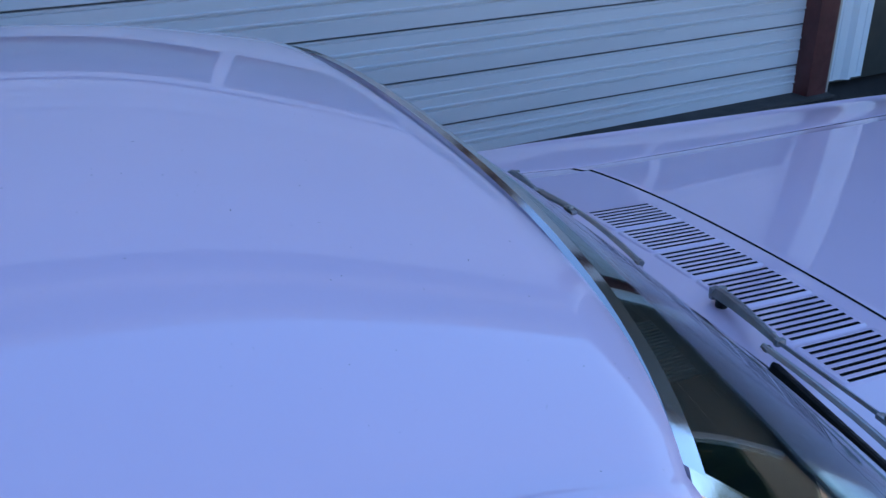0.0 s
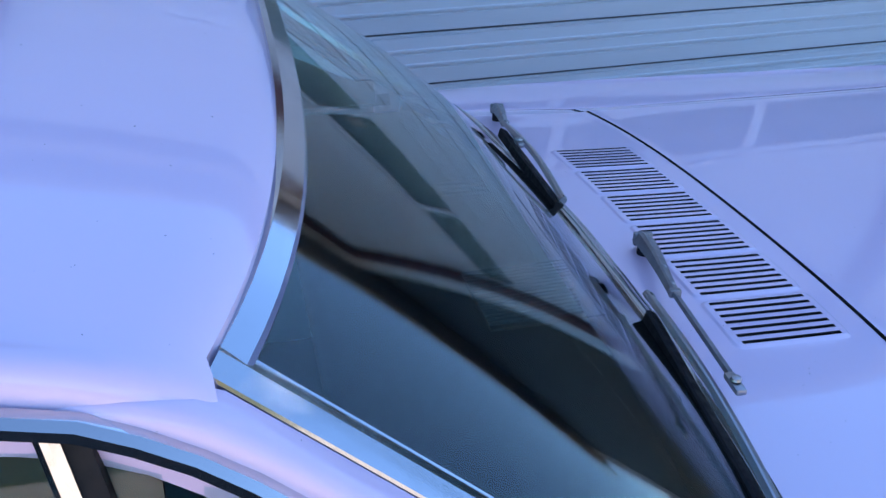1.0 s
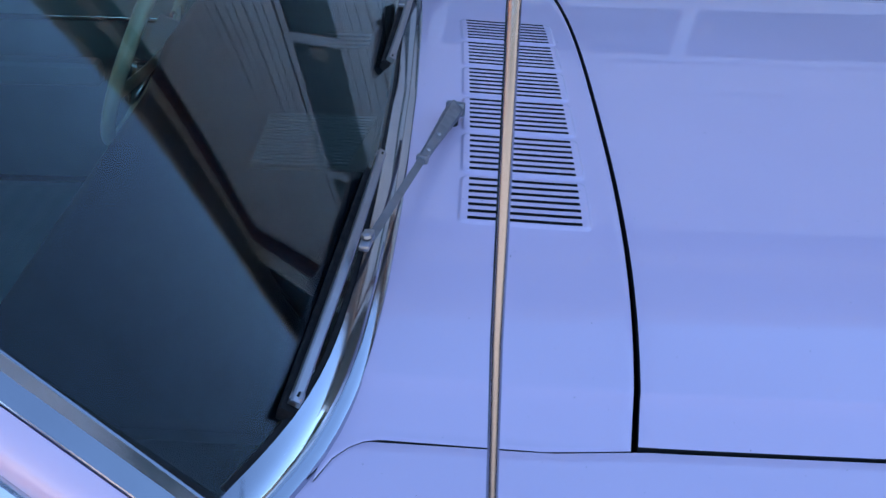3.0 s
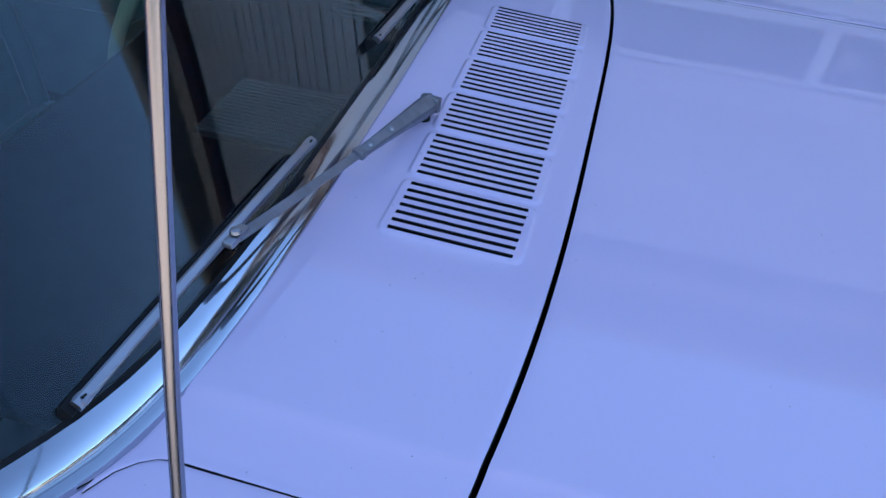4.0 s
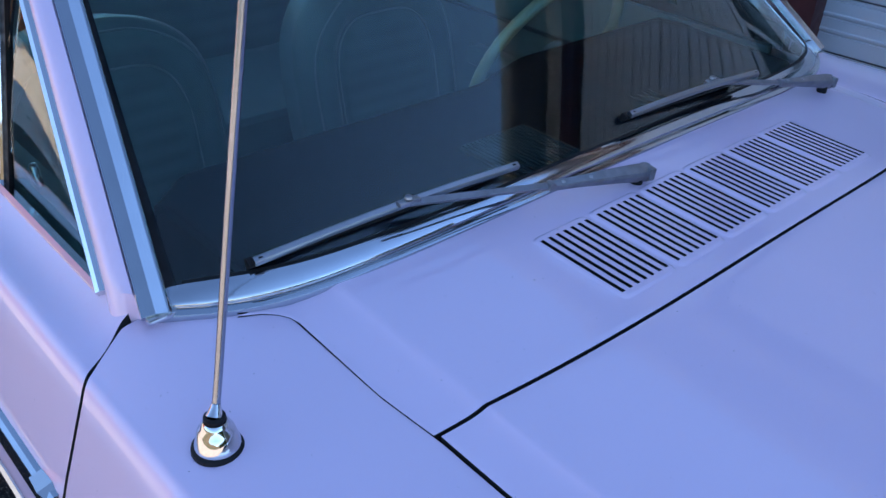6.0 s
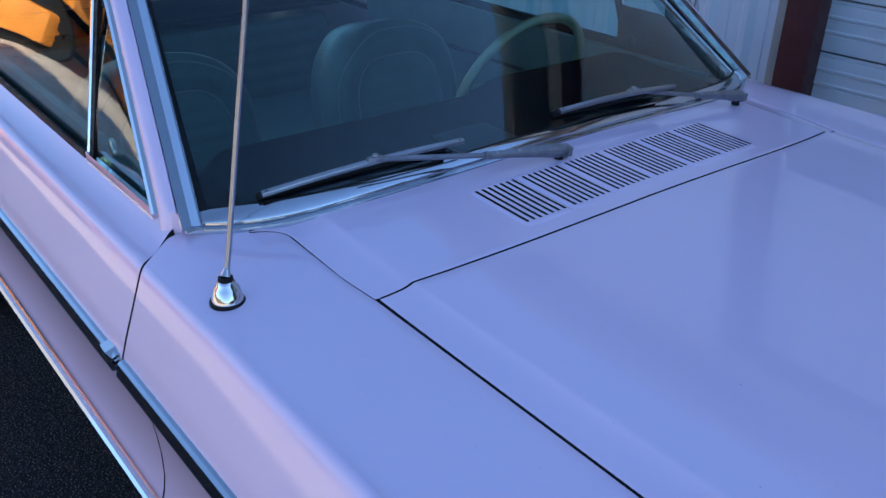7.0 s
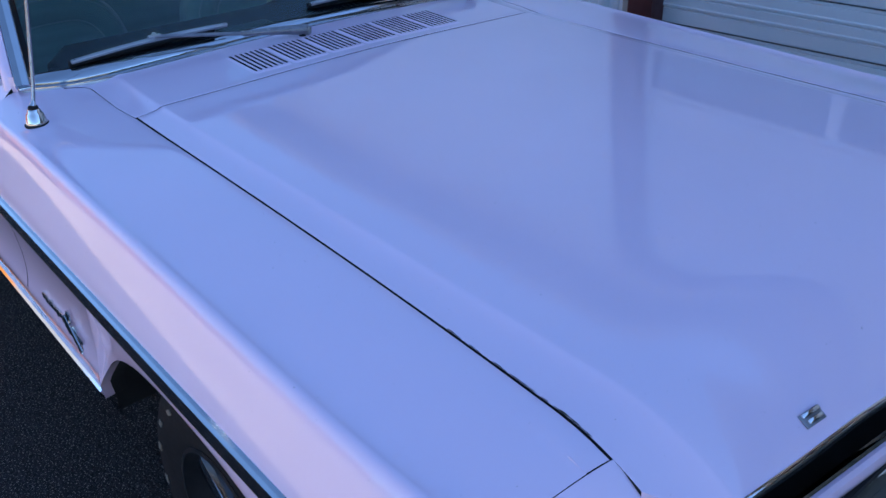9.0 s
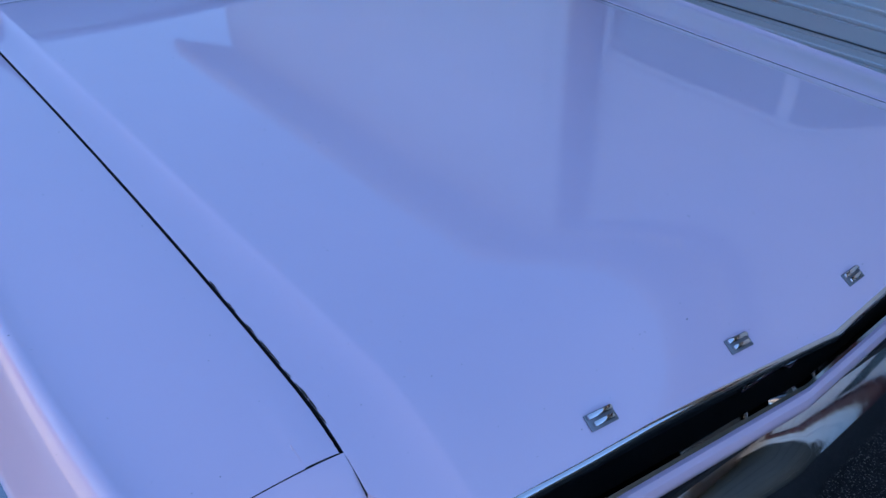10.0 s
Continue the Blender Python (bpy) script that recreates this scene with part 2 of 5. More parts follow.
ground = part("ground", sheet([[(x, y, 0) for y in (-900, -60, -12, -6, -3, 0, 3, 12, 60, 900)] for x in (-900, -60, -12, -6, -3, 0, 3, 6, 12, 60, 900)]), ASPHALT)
tagged(ground, "dark worn asphalt yard with pale grit", "ground", kind="structure")
# pale sheet starts at the building's shadow edge, lightened for the sun
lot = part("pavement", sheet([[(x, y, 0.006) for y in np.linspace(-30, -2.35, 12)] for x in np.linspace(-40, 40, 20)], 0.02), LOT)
tagged(lot, "worn lot coloured pale for sunlight, with dark tar cracks", "pavement", kind="structure")


# same sun-lightened colour where sun passes the workshop end
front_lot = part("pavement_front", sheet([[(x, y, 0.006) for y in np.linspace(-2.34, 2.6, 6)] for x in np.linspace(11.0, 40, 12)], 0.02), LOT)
tagged(front_lot, "worn lot past the workshop end, coloured pale for sunlight", "pavement", kind="structure")


outside = set(scene.objects)


def corrugated(x0, x1, z0, z1, y, pitch=0.23, depth=0.032):
    xs, ys = [], []
    x = x0
    while x < x1 - 1e-6:
        for f, d in ((0.0, 0), (0.14, depth), (0.26, depth), (0.40, 0), (0.62, 0), (0.64, 0.006), (0.70, 0.006), (0.72, 0)):
            if x + f * pitch < x1:
                xs.append(x + f * pitch)
                ys.append(y - d)
        x += pitch
    xs.append(x1)
    ys.append(y)
    return sheet([[(a, b, z) for z in (z0, z1)] for a, b in zip(xs, ys)], 0.08, (0, 1, 0), angle=15)


wall = tagged(part("wall_north", corrugated(SIDE_X0, DOOR_X0 - 0.21, 0.05, WALL_TOP + 0.085, WALL_Y), SIDING), "pale blue ribbed metal siding of the workshop", "wall", kind="structure")
wall2 = tagged(part("wall_north_front", corrugated(DOOR_X1 + 0.21, 4.05, 0.05, WALL_TOP + 0.085, WALL_Y), SIDING), "pale blue ribbed metal siding of the workshop", "wall", kind="structure")
wall3 = tagged(part("wall_north_head", corrugated(DOOR_X0 - 0.21, DOOR_X1 + 0.21, HEAD_Z + 0.14, WALL_TOP + 0.085, WALL_Y), SIDING), "pale blue ribbed siding above the roller door", "wall", kind="structure")
tagged(part("wall_north_end", corrugated(12.2, SIDE_X1, 0.05, WALL_TOP + 0.085, WALL_Y), SIDING), "pale blue ribbed metal siding of the workshop", "wall", kind="structure")
door2 = tagged(empty("door_2", 7.94, WALL_Y, 0), "closed dark green sectional bay door", "door", kind="structure")
bay = sheet([[(x, d, z) for z, d in ((0.0, 0.0), (0.54, 0.0), (0.545, 0.01), (0.555, 0.01), (0.56, 0.0))] for x in np.linspace(-4.26, 4.26, 6)], 0.04, (0, 1, 0), angle=20)
for k in range(7):
    ob = part("door_panel", bay, BAY_GREEN, door2)
    ob.location = (0, 0.02, 0.03 + 0.565 * k)
for nm, x in (("wall_west", SIDE_X0), ("wall_east", SIDE_X1)):
    tagged(part(nm, box(0.12, 7.0, WALL_TOP, 0.01, (x, WALL_Y + 3.59, WALL_TOP / 2)), SIDING), "pale blue metal end wall of the workshop", "wall", kind="structure")
tagged(part("wall_back", box(SIDE_X1 - SIDE_X0, 0.12, WALL_TOP, 0.01, ((SIDE_X0 + SIDE_X1) / 2, WALL_Y + 7.1, WALL_TOP / 2)), SIDING), "pale blue metal back wall of the workshop", "wall", kind="structure")
tagged(part("floor", box(SIDE_X1 - SIDE_X0, 7.0, 0.03, 0, ((SIDE_X0 + SIDE_X1) / 2, WALL_Y + 3.6, 0.02)), CONCRETE), "grey concrete floor inside the workshop", "floor", kind="structure")
tagged(part("roof", sheet([[(x, y, WALL_TOP + 0.02 + 0.9 * max(0, 1 - abs(y - 6.6) / 3.9)) for y in (WALL_Y - 0.52, WALL_Y, 6.6, 10.2, 10.5)] for x in (SIDE_X0 - 0.2, 1.5, SIDE_X1 + 0.2)], 0.09, (0, 0, 1)), ROOFING), "low grey metal roof of the workshop", "roof", kind="structure")
gut = sweep([(x, WALL_Y - 0.56, WALL_TOP + 0.03) for x in np.linspace(SIDE_X0 - 0.2, SIDE_X1 + 0.2, 12)], [(-0.05, 0.06), (0.06, 0.06), (0.055, -0.01), (0.03, -0.05), (-0.05, -0.05)], angle=20)
tagged(part("trim", gut, BEIGE), "beige metal eave gutter along the roof edge", "gutter", kind="structure")
tagged(part("trim_head", box(DOOR_X1 - DOOR_X0 + 0.36, 0.14, 0.14, 0.008, ((DOOR_X0 + DOOR_X1) / 2, WALL_Y - 0.03, HEAD_Z + 0.07)), POST_RED), "dark oxblood steel header over the door", "trim", kind="structure")
for x, s in ((DOOR_X0 - 0.085, -1), (DOOR_X1 + 0.085, 1)):
    p = joined([box(0.17, 0.012, HEAD_Z, 0.003, (x, WALL_Y - 0.115, HEAD_Z / 2)), box(0.012, 0.2, HEAD_Z, 0.003, (x - s * 0.079, WALL_Y - 0.02, HEAD_Z / 2)), box(0.012, 0.2, HEAD_Z, 0.003, (x + s * 0.079, WALL_Y - 0.02, HEAD_Z / 2))])
    tagged(part("door_post", p, POST_RED), "dark oxblood steel door post of the workshop", "post", group="door posts", kind="structure")
    tagged(part("trim_jamb", box(0.06, 0.05, HEAD_Z + 0.1, 0.004, (x + s * 0.118, WALL_Y - 0.06, HEAD_Z / 2 + 0.05)), BEIGE), "beige strip where siding meets the post", "trim", kind="structure")
tagged(part("kerb", box(DOOR_X1 - DOOR_X0 + 0.4, 0.30, 0.03, 0.008, ((DOOR_X0 + DOOR_X1) / 2, WALL_Y - 0.02, 0.006)), BLACK_SILL), "dark concrete sill under the roller door", "sill", kind="structure")

# sectional door: ribbed panels, one row of windows
door = tagged(empty("door_1", (DOOR_X0 + DOOR_X1) / 2, WALL_Y, 0), "closed white ribbed sectional door with a window row", "door", kind="structure")
DW = DOOR_X1 - DOOR_X0
WIN_Z0, WIN_Z1 = 1.52, 2.05


def door_panel(h):
    """One ribbed section, its origin at the middle of the lower edge; fronts towards -y."""
    zs = [(0.003, 0.012), (0.006, 0.0)]
    for c in (0.36 * h, 0.64 * h):
        zs += [(c - 0.014, 0.0), (c - 0.009, 0.007), (c - 0.003, 0.007), (c + 0.002, -0.006), (c + 0.012, -0.006), (c + 0.017, 0.0)]
    zs += [(h - 0.024, 0.0), (h - 0.021, 0.008), (h - 0.017, 0.008), (h - 0.015, 0.0), (h - 0.006, 0.0), (h - 0.003, 0.012)]
    return sheet([[(x, d, z) for z, d in zs] for x in np.linspace(-DW / 2, DW / 2, 8)], 0.04, (0, 1, 0), angle=20)


z = 0.015
heights = [0.193] + [0.265] * 14
shared = {}
shared_line = box(DW - 0.02, 0.006, 0.0045, 0)
for h in heights:
    if WIN_Z0 - 0.02 < z + h / 2 < WIN_Z1 + 0.02:
        z += h
        continue
    if z + h > HEAD_Z + 0.12:
        break
    if h not in shared:
        shared[h] = door_panel(h)
    ob = part("door_panel", shared[h], DOOR_WHITE, door)
    ob.location = (0, 0.0, z)
    z += h
    # dark strip laid in the joint to deepen the shade of its gap
    if z < 1.5:
        seal = part("joint_line", shared_line, JOINT, door)
        seal.location = (0, 0.003, z)
    for k in range(15):
        if random.random() < 0.75 and z < 1.4:
            st = part("hinge_stain", box(0.016 + 0.03 * random.random(), 0.004, 0.006, 0), RUST, door)
            st.location = (-DW / 2 + 0.12 + k * 0.295 + random.uniform(-0.05, 0.05), 0.004, z)
win = WIN_Z1 - WIN_Z0
wframe = []
for k in range(5):
    wframe.append(box(0.075, 0.045, win, 0.006, (-DW / 2 + k * DW / 4, 0.012, WIN_Z0 + win / 2)))
for zz in (WIN_Z0 + 0.03, WIN_Z1 - 0.03):
    wframe.append(box(DW, 0.04, 0.06, 0.006, (0, 0.016, zz)))
part("window_frame", joined(wframe), DOOR_WHITE, door)
for k in range(4):
    pane = part("pane", box(DW / 4 - 0.075, 0.006, win - 0.12, 0, (0, 0, 0)), DARK_GLASS, door)
    pane.location = (-DW / 2 + (k + 0.5) * DW / 4, 0.02, WIN_Z0 + win / 2)
part("notice", box(0.10, 0.004, 0.14, 0.002, (0.12, 0.008, 1.78)), CONCRETE, door, "small pale notice stuck behind the glass")

turn = Matrix.Translation((0, WALL_Y, 0)) @ Matrix.Rotation(WALL_TURN, 4, "Z") @ Matrix.Translation((0, -WALL_Y, 0))
for ob in set(scene.objects) - outside:
    if ob.parent is None:
        ob.matrix_world = turn @ ob.matrix_world

# ---- the car: shape functions; x forward, y to its left ----
ARCH_X, ARCH_Z, ARCH_W, ARCH_H = 0.67, 0.27, 0.51, 0.415
REAR_X = -2.14


def rear_seam(y):
    return 0.037 * (1 - np.minimum(1, np.abs(np.asarray(y, float)) / 0.630) ** 3.2)


def seam_y(x):
    return 0.630 + 0.027 * np.clip(np.asarray(x) / 1.4, 0, 1.1) ** 3


def cowl_y(x):
    """Outer edge of the cowl: straight, then flaring out under the windshield corner."""
    x = np.asarray(x, float)
    t = np.clip((-0.226 - x) / 0.062, 0, 1)
    return 0.631 + 0.008 * np.clip(-x / 0.08, 0, 1) + 0.10 * (1 - np.sqrt(1 - t ** 2 * 0.999))


def top_z(x, a):
    """Height of hood and cowl at x and distance a from the middle."""
    x, a = np.asarray(x, float), np.abs(np.asarray(a, float))
    f = np.clip(x / 1.4, 0, 1)
    crown = (0.020 - 0.005 * f) * (np.minimum(a, 0.575) / 0.575) ** 2
    wide = 0.009 + 0.024 * f ** 1.5     # the crease opens out towards the nose
    o = np.maximum(0, a - 0.571)
    o = o * o / (o + 0.0025)
    drop = (0.0055 + 0.0105 * f) * (1 - np.exp(-o / wide)) + (0.0095 - 0.0090 * f) * np.clip(o / (seam_y(x) - 0.572), 0, 1)
    side = smooth01((a - 0.42) / 0.16)
    nose = (1 - side) * 0.095 * (np.maximum(0, x - 1.27) / 0.28) ** 2 + side * 0.090 * (np.maximum(0, x - 1.3) / 0.25) ** 2
    return 0.970 - 0.015 * x * (x > 0) - crown - drop - nose + 0.025 * (np.sqrt(x * x + 0.0036) - x) * (x < 0.4)


CREST = 0.850


def shrink(x):
    return 1 - 0.022 * np.clip((np.asarray(x, float) - 1.05) / 0.4, 0, 1.2) ** 2


def crest_z(x):
    x = np.asarray(x, float)
    return 0.930 - 0.026 * np.clip(x, 0, 1.5) - 0.075 * (np.maximum(0, x - 1.3) / 0.25) ** 2


def fender_z(x, a):
    s = np.where(np.asarray(x) > 0, seam_y(x), 0.6285)
    t = np.clip((a - s) / (CREST - s), 0, 1)
    zs = top_z(x, 0.6285 if np.ndim(x) == 0 and x < 0 else s) + 0.020 * np.clip(-np.asarray(x, float) / 0.3, 0, 1) * 0.2
    w = smooth01((np.asarray(x, float) + 0.32) / 0.75)
    return zs + (crest_z(x) - zs) * (smooth01(t) * w + t ** 3 * (1 - w)) - 0.055 * w * t ** 6.5 * (1 - t)


SIDE = [(0.275, 0.835), (0.30, 0.850), (0.33, 0.862), (0.37, 0.872), (0.41, 0.880), (0.445, 0.8865), (0.458, 0.8885), (0.466, 0.8888), (0.475, 0.8868), (0.50, 0.880), (0.54, 0.8765), (0.60, 0.879), (0.66, 0.888), (0.70, 0.896),
        (0.75, 0.912), (0.77, 0.917), (0.785, 0.9145), (0.82, 0.9045), (0.86, 0.8915), (0.89, 0.882), (0.91, 0.8755), (0.923, 0.8707), (0.931, 0.867), (0.9365, 0.8636), (0.9400, 0.8605), (0.9422, 0.858), (0.9437, 0.8555), (0.9446, 0.853), (0.945, CREST)]


def side_y(z):
    return table(z, SIDE)


def side_rows(x, z_low, n_low=9):
    """Points of one upright section of the body side, from the crest down to z_low."""
    zc = float(crest_z(np.clip(x, -0.34, 1.45)))
    out = []
    for z, a in SIDE[::-1]:
        if z >= 0.77:
            zz = 0.77 + (z - 0.77) * (zc - 0.77) / (0.945 - 0.77)
            out.append((a, zz))
    lo = np.r_[np.linspace(0.765, 0.52, 6), np.linspace(0.49, max(z_low, 0.44), 7), np.linspace(max(z_low, 0.44) - 0.001, z_low, 5)] if z_low < 0.48 else np.linspace(0.765, z_low, 18)
    out += [(float(side_y(q)), float(q)) for q in lo]
    return out


def rocker_z(x):
    return 0.340 + 0.040 * max(0.0, x + 1.2)


def arch_low(x, cx):
    t = abs(x - cx) / ARCH_W
    base = rocker_z(min(x, 0.18)) - 0.014
    return max(base, ARCH_Z + ARCH_H * math.sqrt(1 - t * t)) if t < 1 else base


car = tagged(empty("car", 0.0, 0.0, 0.0), "lavender two-door 1960s coupe with chrome trim, parked", "car")


def side_panel(x0, x1, s, inner, arch=None, n=40, name="panel"):
    """A body side with its shoulder. inner(x) gives the (a, z) points from the inner edge out to the crest."""
    xs = np.linspace(x0, x1, n)
    if arch is not None:
        xs = np.unique(np.r_[xs, np.linspace(arch - ARCH_W, arch + ARCH_W, 41)])
        xs = xs[(xs >= x0) & (xs <= x1)]
    P = []
    for x in xs:
        low = arch_low(x, arch) if arch is not None else rocker_z(x) - 0.014
        k = float(shrink(x))
        rows = inner(x) + side_rows(x, low, 12)[1:]
        rows = [(a * k if a > 0.7 else a, z) for a, z in rows]
        P.append([(x, s * a, z) for a, z in rows] + [(x, s * (rows[-1][0] - 0.010), rows[-1][1] + 0.003), (x, s * (rows[-1][0] - 0.040), rows[-1][1] + 0.006)])
    P = np.array(P)
    # wheel opening: a lip that stands a little proud
    if arch is not None:
        for i, x in enumerate(xs):
            t = abs(x - arch) / ARCH_W
            if t < 1.12:
                for j in range(P.shape[1] - 2):
                    dz = P[i, j, 2] - arch_low(x, arch)
                    P[i, j, 1] += s * 0.012 * math.exp(-(dz / 0.045) ** 2) * (1 - max(0, (t - 0.95) / 0.17))
    for i, x in enumerate(xs):         # the seam leans back over the shoulder
        w = min(1, max(0, (-0.12 - x) / 0.18)) if x > -0.305 else min(1, max(0, (x + 0.62) / 0.3))
        for j in range(P.shape[1]):
            a = abs(P[i, j, 1])
            if P[i, j, 2] > 0.85 and x > -0.65:
                P[i, j, 0] -= w * 0.052 * min(1, max(0, (0.872 - a) / 0.075))
    if arch is not None and x1 > 1:     # the front edge runs back towards the side
        for i, x in enumerate(xs):
            P[i, :, 0] -= 0.024 * np.clip((np.abs(P[i, :, 1]) - 0.655) / 0.20, 0, 1.2) * np.clip((x - 1.2) / 0.19, 0, 1)
    P[0, :, 0] += 0.0015
    P = np.concatenate([P[:1] * 1.0, P, P[-1:]], 0)
    for q, d in ((0, 1), (-1, -1)):
        P[q, :, 1] -= s * 0.006
        P[q, :, 2] -= 0.010
    me = sheet(P, name=name, angle=40)
    # edges take the second material: black in place of the seam's shade
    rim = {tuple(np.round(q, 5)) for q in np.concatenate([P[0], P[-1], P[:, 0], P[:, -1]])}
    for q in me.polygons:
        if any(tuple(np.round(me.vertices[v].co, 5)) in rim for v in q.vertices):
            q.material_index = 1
    return me


def fender_inner(x):
    s0 = (float(seam_y(x)) + 0.0018) if x > 0 else float(cowl_y(x)) + 0.0018
    out = [(s0, float(fender_z(x, s0)) - 0.02), (s0, float(fender_z(x, s0)) - 0.0006)]
    for t in 1 - np.linspace(0.99, 0, 24) ** 1.35:
        a = s0 + (CREST - s0) * t
        out.append((a, float(fender_z(x, a))))
    return out


def door_inner(x):
    out = [(0.782, 0.93), (0.784, 0.956)]
    zc = float(crest_z(-0.34))
    for t in np.linspace(0.15, 1, 8):
        a = 0.784 + (CREST - 0.784) * t
        out.append((a, 0.956 + (zc - 0.956) * t - 0.008 * math.sin(math.pi * t)))
    return out


for s in (-1, 1):
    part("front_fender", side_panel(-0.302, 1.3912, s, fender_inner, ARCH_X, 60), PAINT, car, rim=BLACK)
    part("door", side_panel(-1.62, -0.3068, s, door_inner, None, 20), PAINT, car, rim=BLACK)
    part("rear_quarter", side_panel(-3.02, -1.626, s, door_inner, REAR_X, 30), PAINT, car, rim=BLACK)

# hood
P = []
vs = np.r_[-1, -0.997, np.linspace(-0.985, -0.85, 30), np.linspace(-0.83, 0.83, 43), np.linspace(0.85, 0.985, 30), 0.997, 1]
for u in np.r_[0, 0.0013, np.linspace(0.012, 0.86, 42), np.linspace(0.875, 0.995, 16), 1.0]:
    row = []
    for v in vs:
        y0 = v * 0.622
        xa = float(rear_seam(y0)) + 0.0030
        xf = table(abs(v), [(0, 1.543), (0.5, 1.519), (0.86, 1.508), (0.905, 1.504), (0.94, 1.488), (0.97, 1.462), (1.0, 1.437)])
        x = xa + (xf - xa) * u
        y = v * (float(seam_y(x)) - 0.0024)
        row.append((x, y, float(top_z(x, y)) + 0.0018 * math.exp(-(x - xa) / 0.22)))
    P.append(row)
hood_P = soften(P, 0.0005)
# hood rims are painted metal, coloured black as shade in the gaps
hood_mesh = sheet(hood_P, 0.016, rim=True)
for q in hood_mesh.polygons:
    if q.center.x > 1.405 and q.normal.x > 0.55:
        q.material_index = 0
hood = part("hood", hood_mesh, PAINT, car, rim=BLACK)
# bright lip along the front of the hood
front = [q for q in hood_P[-1] if abs(q[1]) < 0.575]
front = np.array(front)
front[:, 2] -= 0.0035
part("hood_lip", sweep(front + np.array((0.0035, 0, 0)), [(-0.0010, 0.0046), (0.0018, 0.0036), (0.0036, 0.0006), (0.002, -0.006), (-0.004, -0.006), (-0.004, 0.0042)], angle=50), CHROME, car, "thin chrome hood edge")

# cowl with louvres
GROUPS, SLOTS, PITCH, GROUP_PITCH, SLOT_W = 6, 7, 0.0141, 0.1096, 0.0062
FIRST_Y = -0.313
SLOT_A, SLOT_B = -0.184, -0.048
slot_y = [(FIRST_Y + g * GROUP_PITCH + k * PITCH, g) for g in range(GROUPS) for k in range(SLOTS)]


def base_x(y):
    """Where the windshield's lower trim meets the cowl."""
    return -spline(np.abs(y), [(-0.1, 0.222), (0, 0.222), (0.3, 0.226), (0.45, 0.233), (0.55, 0.2425), (0.60, 0.2515), (0.64, 0.2625), (0.68, 0.2785), (0.72, 0.3005), (0.757, 0.3275), (0.80, 0.358)])


def emboss(f, y):
    z = 0.0
    for g in range(GROUPS):
        c = FIRST_Y + g * GROUP_PITCH + (SLOTS - 1) * PITCH / 2
        hy, hf = (SLOTS - 1) * PITCH / 2 + 0.0080, (SLOT_B - SLOT_A) / 2 + 0.010
        dy, df = abs(y - c) - (hy - 0.010), abs(f - (SLOT_A + SLOT_B) / 2) - (hf - 0.010)
        d = math.hypot(max(dy, 0), max(df, 0)) + min(max(dy, df), 0) - 0.010
        z = max(z, 0.0028 * float(smooth01((0.002 - d) / 0.004)))
    return z


def cowl_z(x, y):
    a = abs(y)
    return float(top_z(min(x, 0.0), min(a, 0.629))) + (0.004 * min(1, max(0, -x / 0.3))) * float(smooth01((a - 0.5) / 0.13))


ys = [-0.629] + list(np.linspace(-0.6275, -0.555, 18)) + list(np.linspace(-0.545, FIRST_Y - 0.03, 9))
for k, (y, g) in enumerate(slot_y):
    h = SLOT_W / 2
    if k % SLOTS == 0:
        ys += [y - 0.0110, y - 0.0094, y - 0.0074, y - 0.0055]
    ys += [y - h, y + h]
    if k % SLOTS == SLOTS - 1:
        ys += [y + 0.0055, y + 0.0074, y + 0.0094, y + 0.0110]
ys += list(np.linspace(slot_y[-1][0] + 0.03, 0.545, 9)) + list(np.linspace(0.555, 0.6275, 18)) + [0.629]
fs = list(np.linspace(-0.33, -0.205, 11)) + [-0.200, -0.197, -0.1955, -0.194, -0.1925, -0.191, -0.188, SLOT_A] + list(np.linspace(SLOT_A, SLOT_B, 9))[1:] + [-0.044, -0.041, -0.0395, -0.038, -0.0365, -0.035, -0.030, -0.022, -0.012, -0.004, -0.0028]
P, skip = [], []
for y in ys:
    row = []
    for f in fs:
        x = max(f + float(rear_seam(y)), float(base_x(y)) - 0.02)
        yy = y * (1 + (float(cowl_y(x)) / 0.629 - 1) * float(smooth01((abs(y) - 0.4) / 0.229)))
        row.append((x, yy, cowl_z(x, yy) + emboss(f, y) - (0.0006 if f > -0.0030 or abs(y) > 0.6285 else 0)))
    P.append(row)
mids = [(a + b) / 2 for a, b in zip(ys, ys[1:])]
for m_ in mids:
    isslot = any(abs(m_ - y) < SLOT_W / 2 - 1e-4 for y, g in slot_y)
    skip.append([isslot and SLOT_A - 1e-6 < (a + b) / 2 < SLOT_B + 1e-6 for a, b in zip(fs, fs[1:])])
bm = bmesh.new()
vv = [bm.verts.new(p) for row in P for p in row]
for f in grid_faces(len(ys), len(fs), 0, skip):
    bm.faces.new([vv[i] for i in f])
edges = [e for e in bm.edges if e.is_boundary]
ex = bmesh.ops.extrude_edge_only(bm, edges=edges)
for g in ex["geom"]:
    if isinstance(g, bmesh.types.BMFace):
        g.material_index = 1
for v in [g for g in ex["geom"] if isinstance(g, bmesh.types.BMVert)]:
    v.co.z -= 0.0022 if (SLOT_A - 0.03 < v.co.x - float(rear_seam(v.co.y)) < SLOT_B + 0.03 and abs(v.co.y) < 0.45) else 0.012
bmesh.ops.delete(bm, geom=[v for v in bm.verts if not v.link_faces], context="VERTS")
bmesh.ops.recalc_face_normals(bm, faces=bm.faces)
me = bpy.data.meshes.new("cowl")
bm.to_mesh(me)
bm.free()
# upright louvre and edge walls go black, standing in for shade
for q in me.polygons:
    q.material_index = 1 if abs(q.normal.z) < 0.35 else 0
me.polygons.foreach_set("use_smooth", [True] * len(me.polygons))
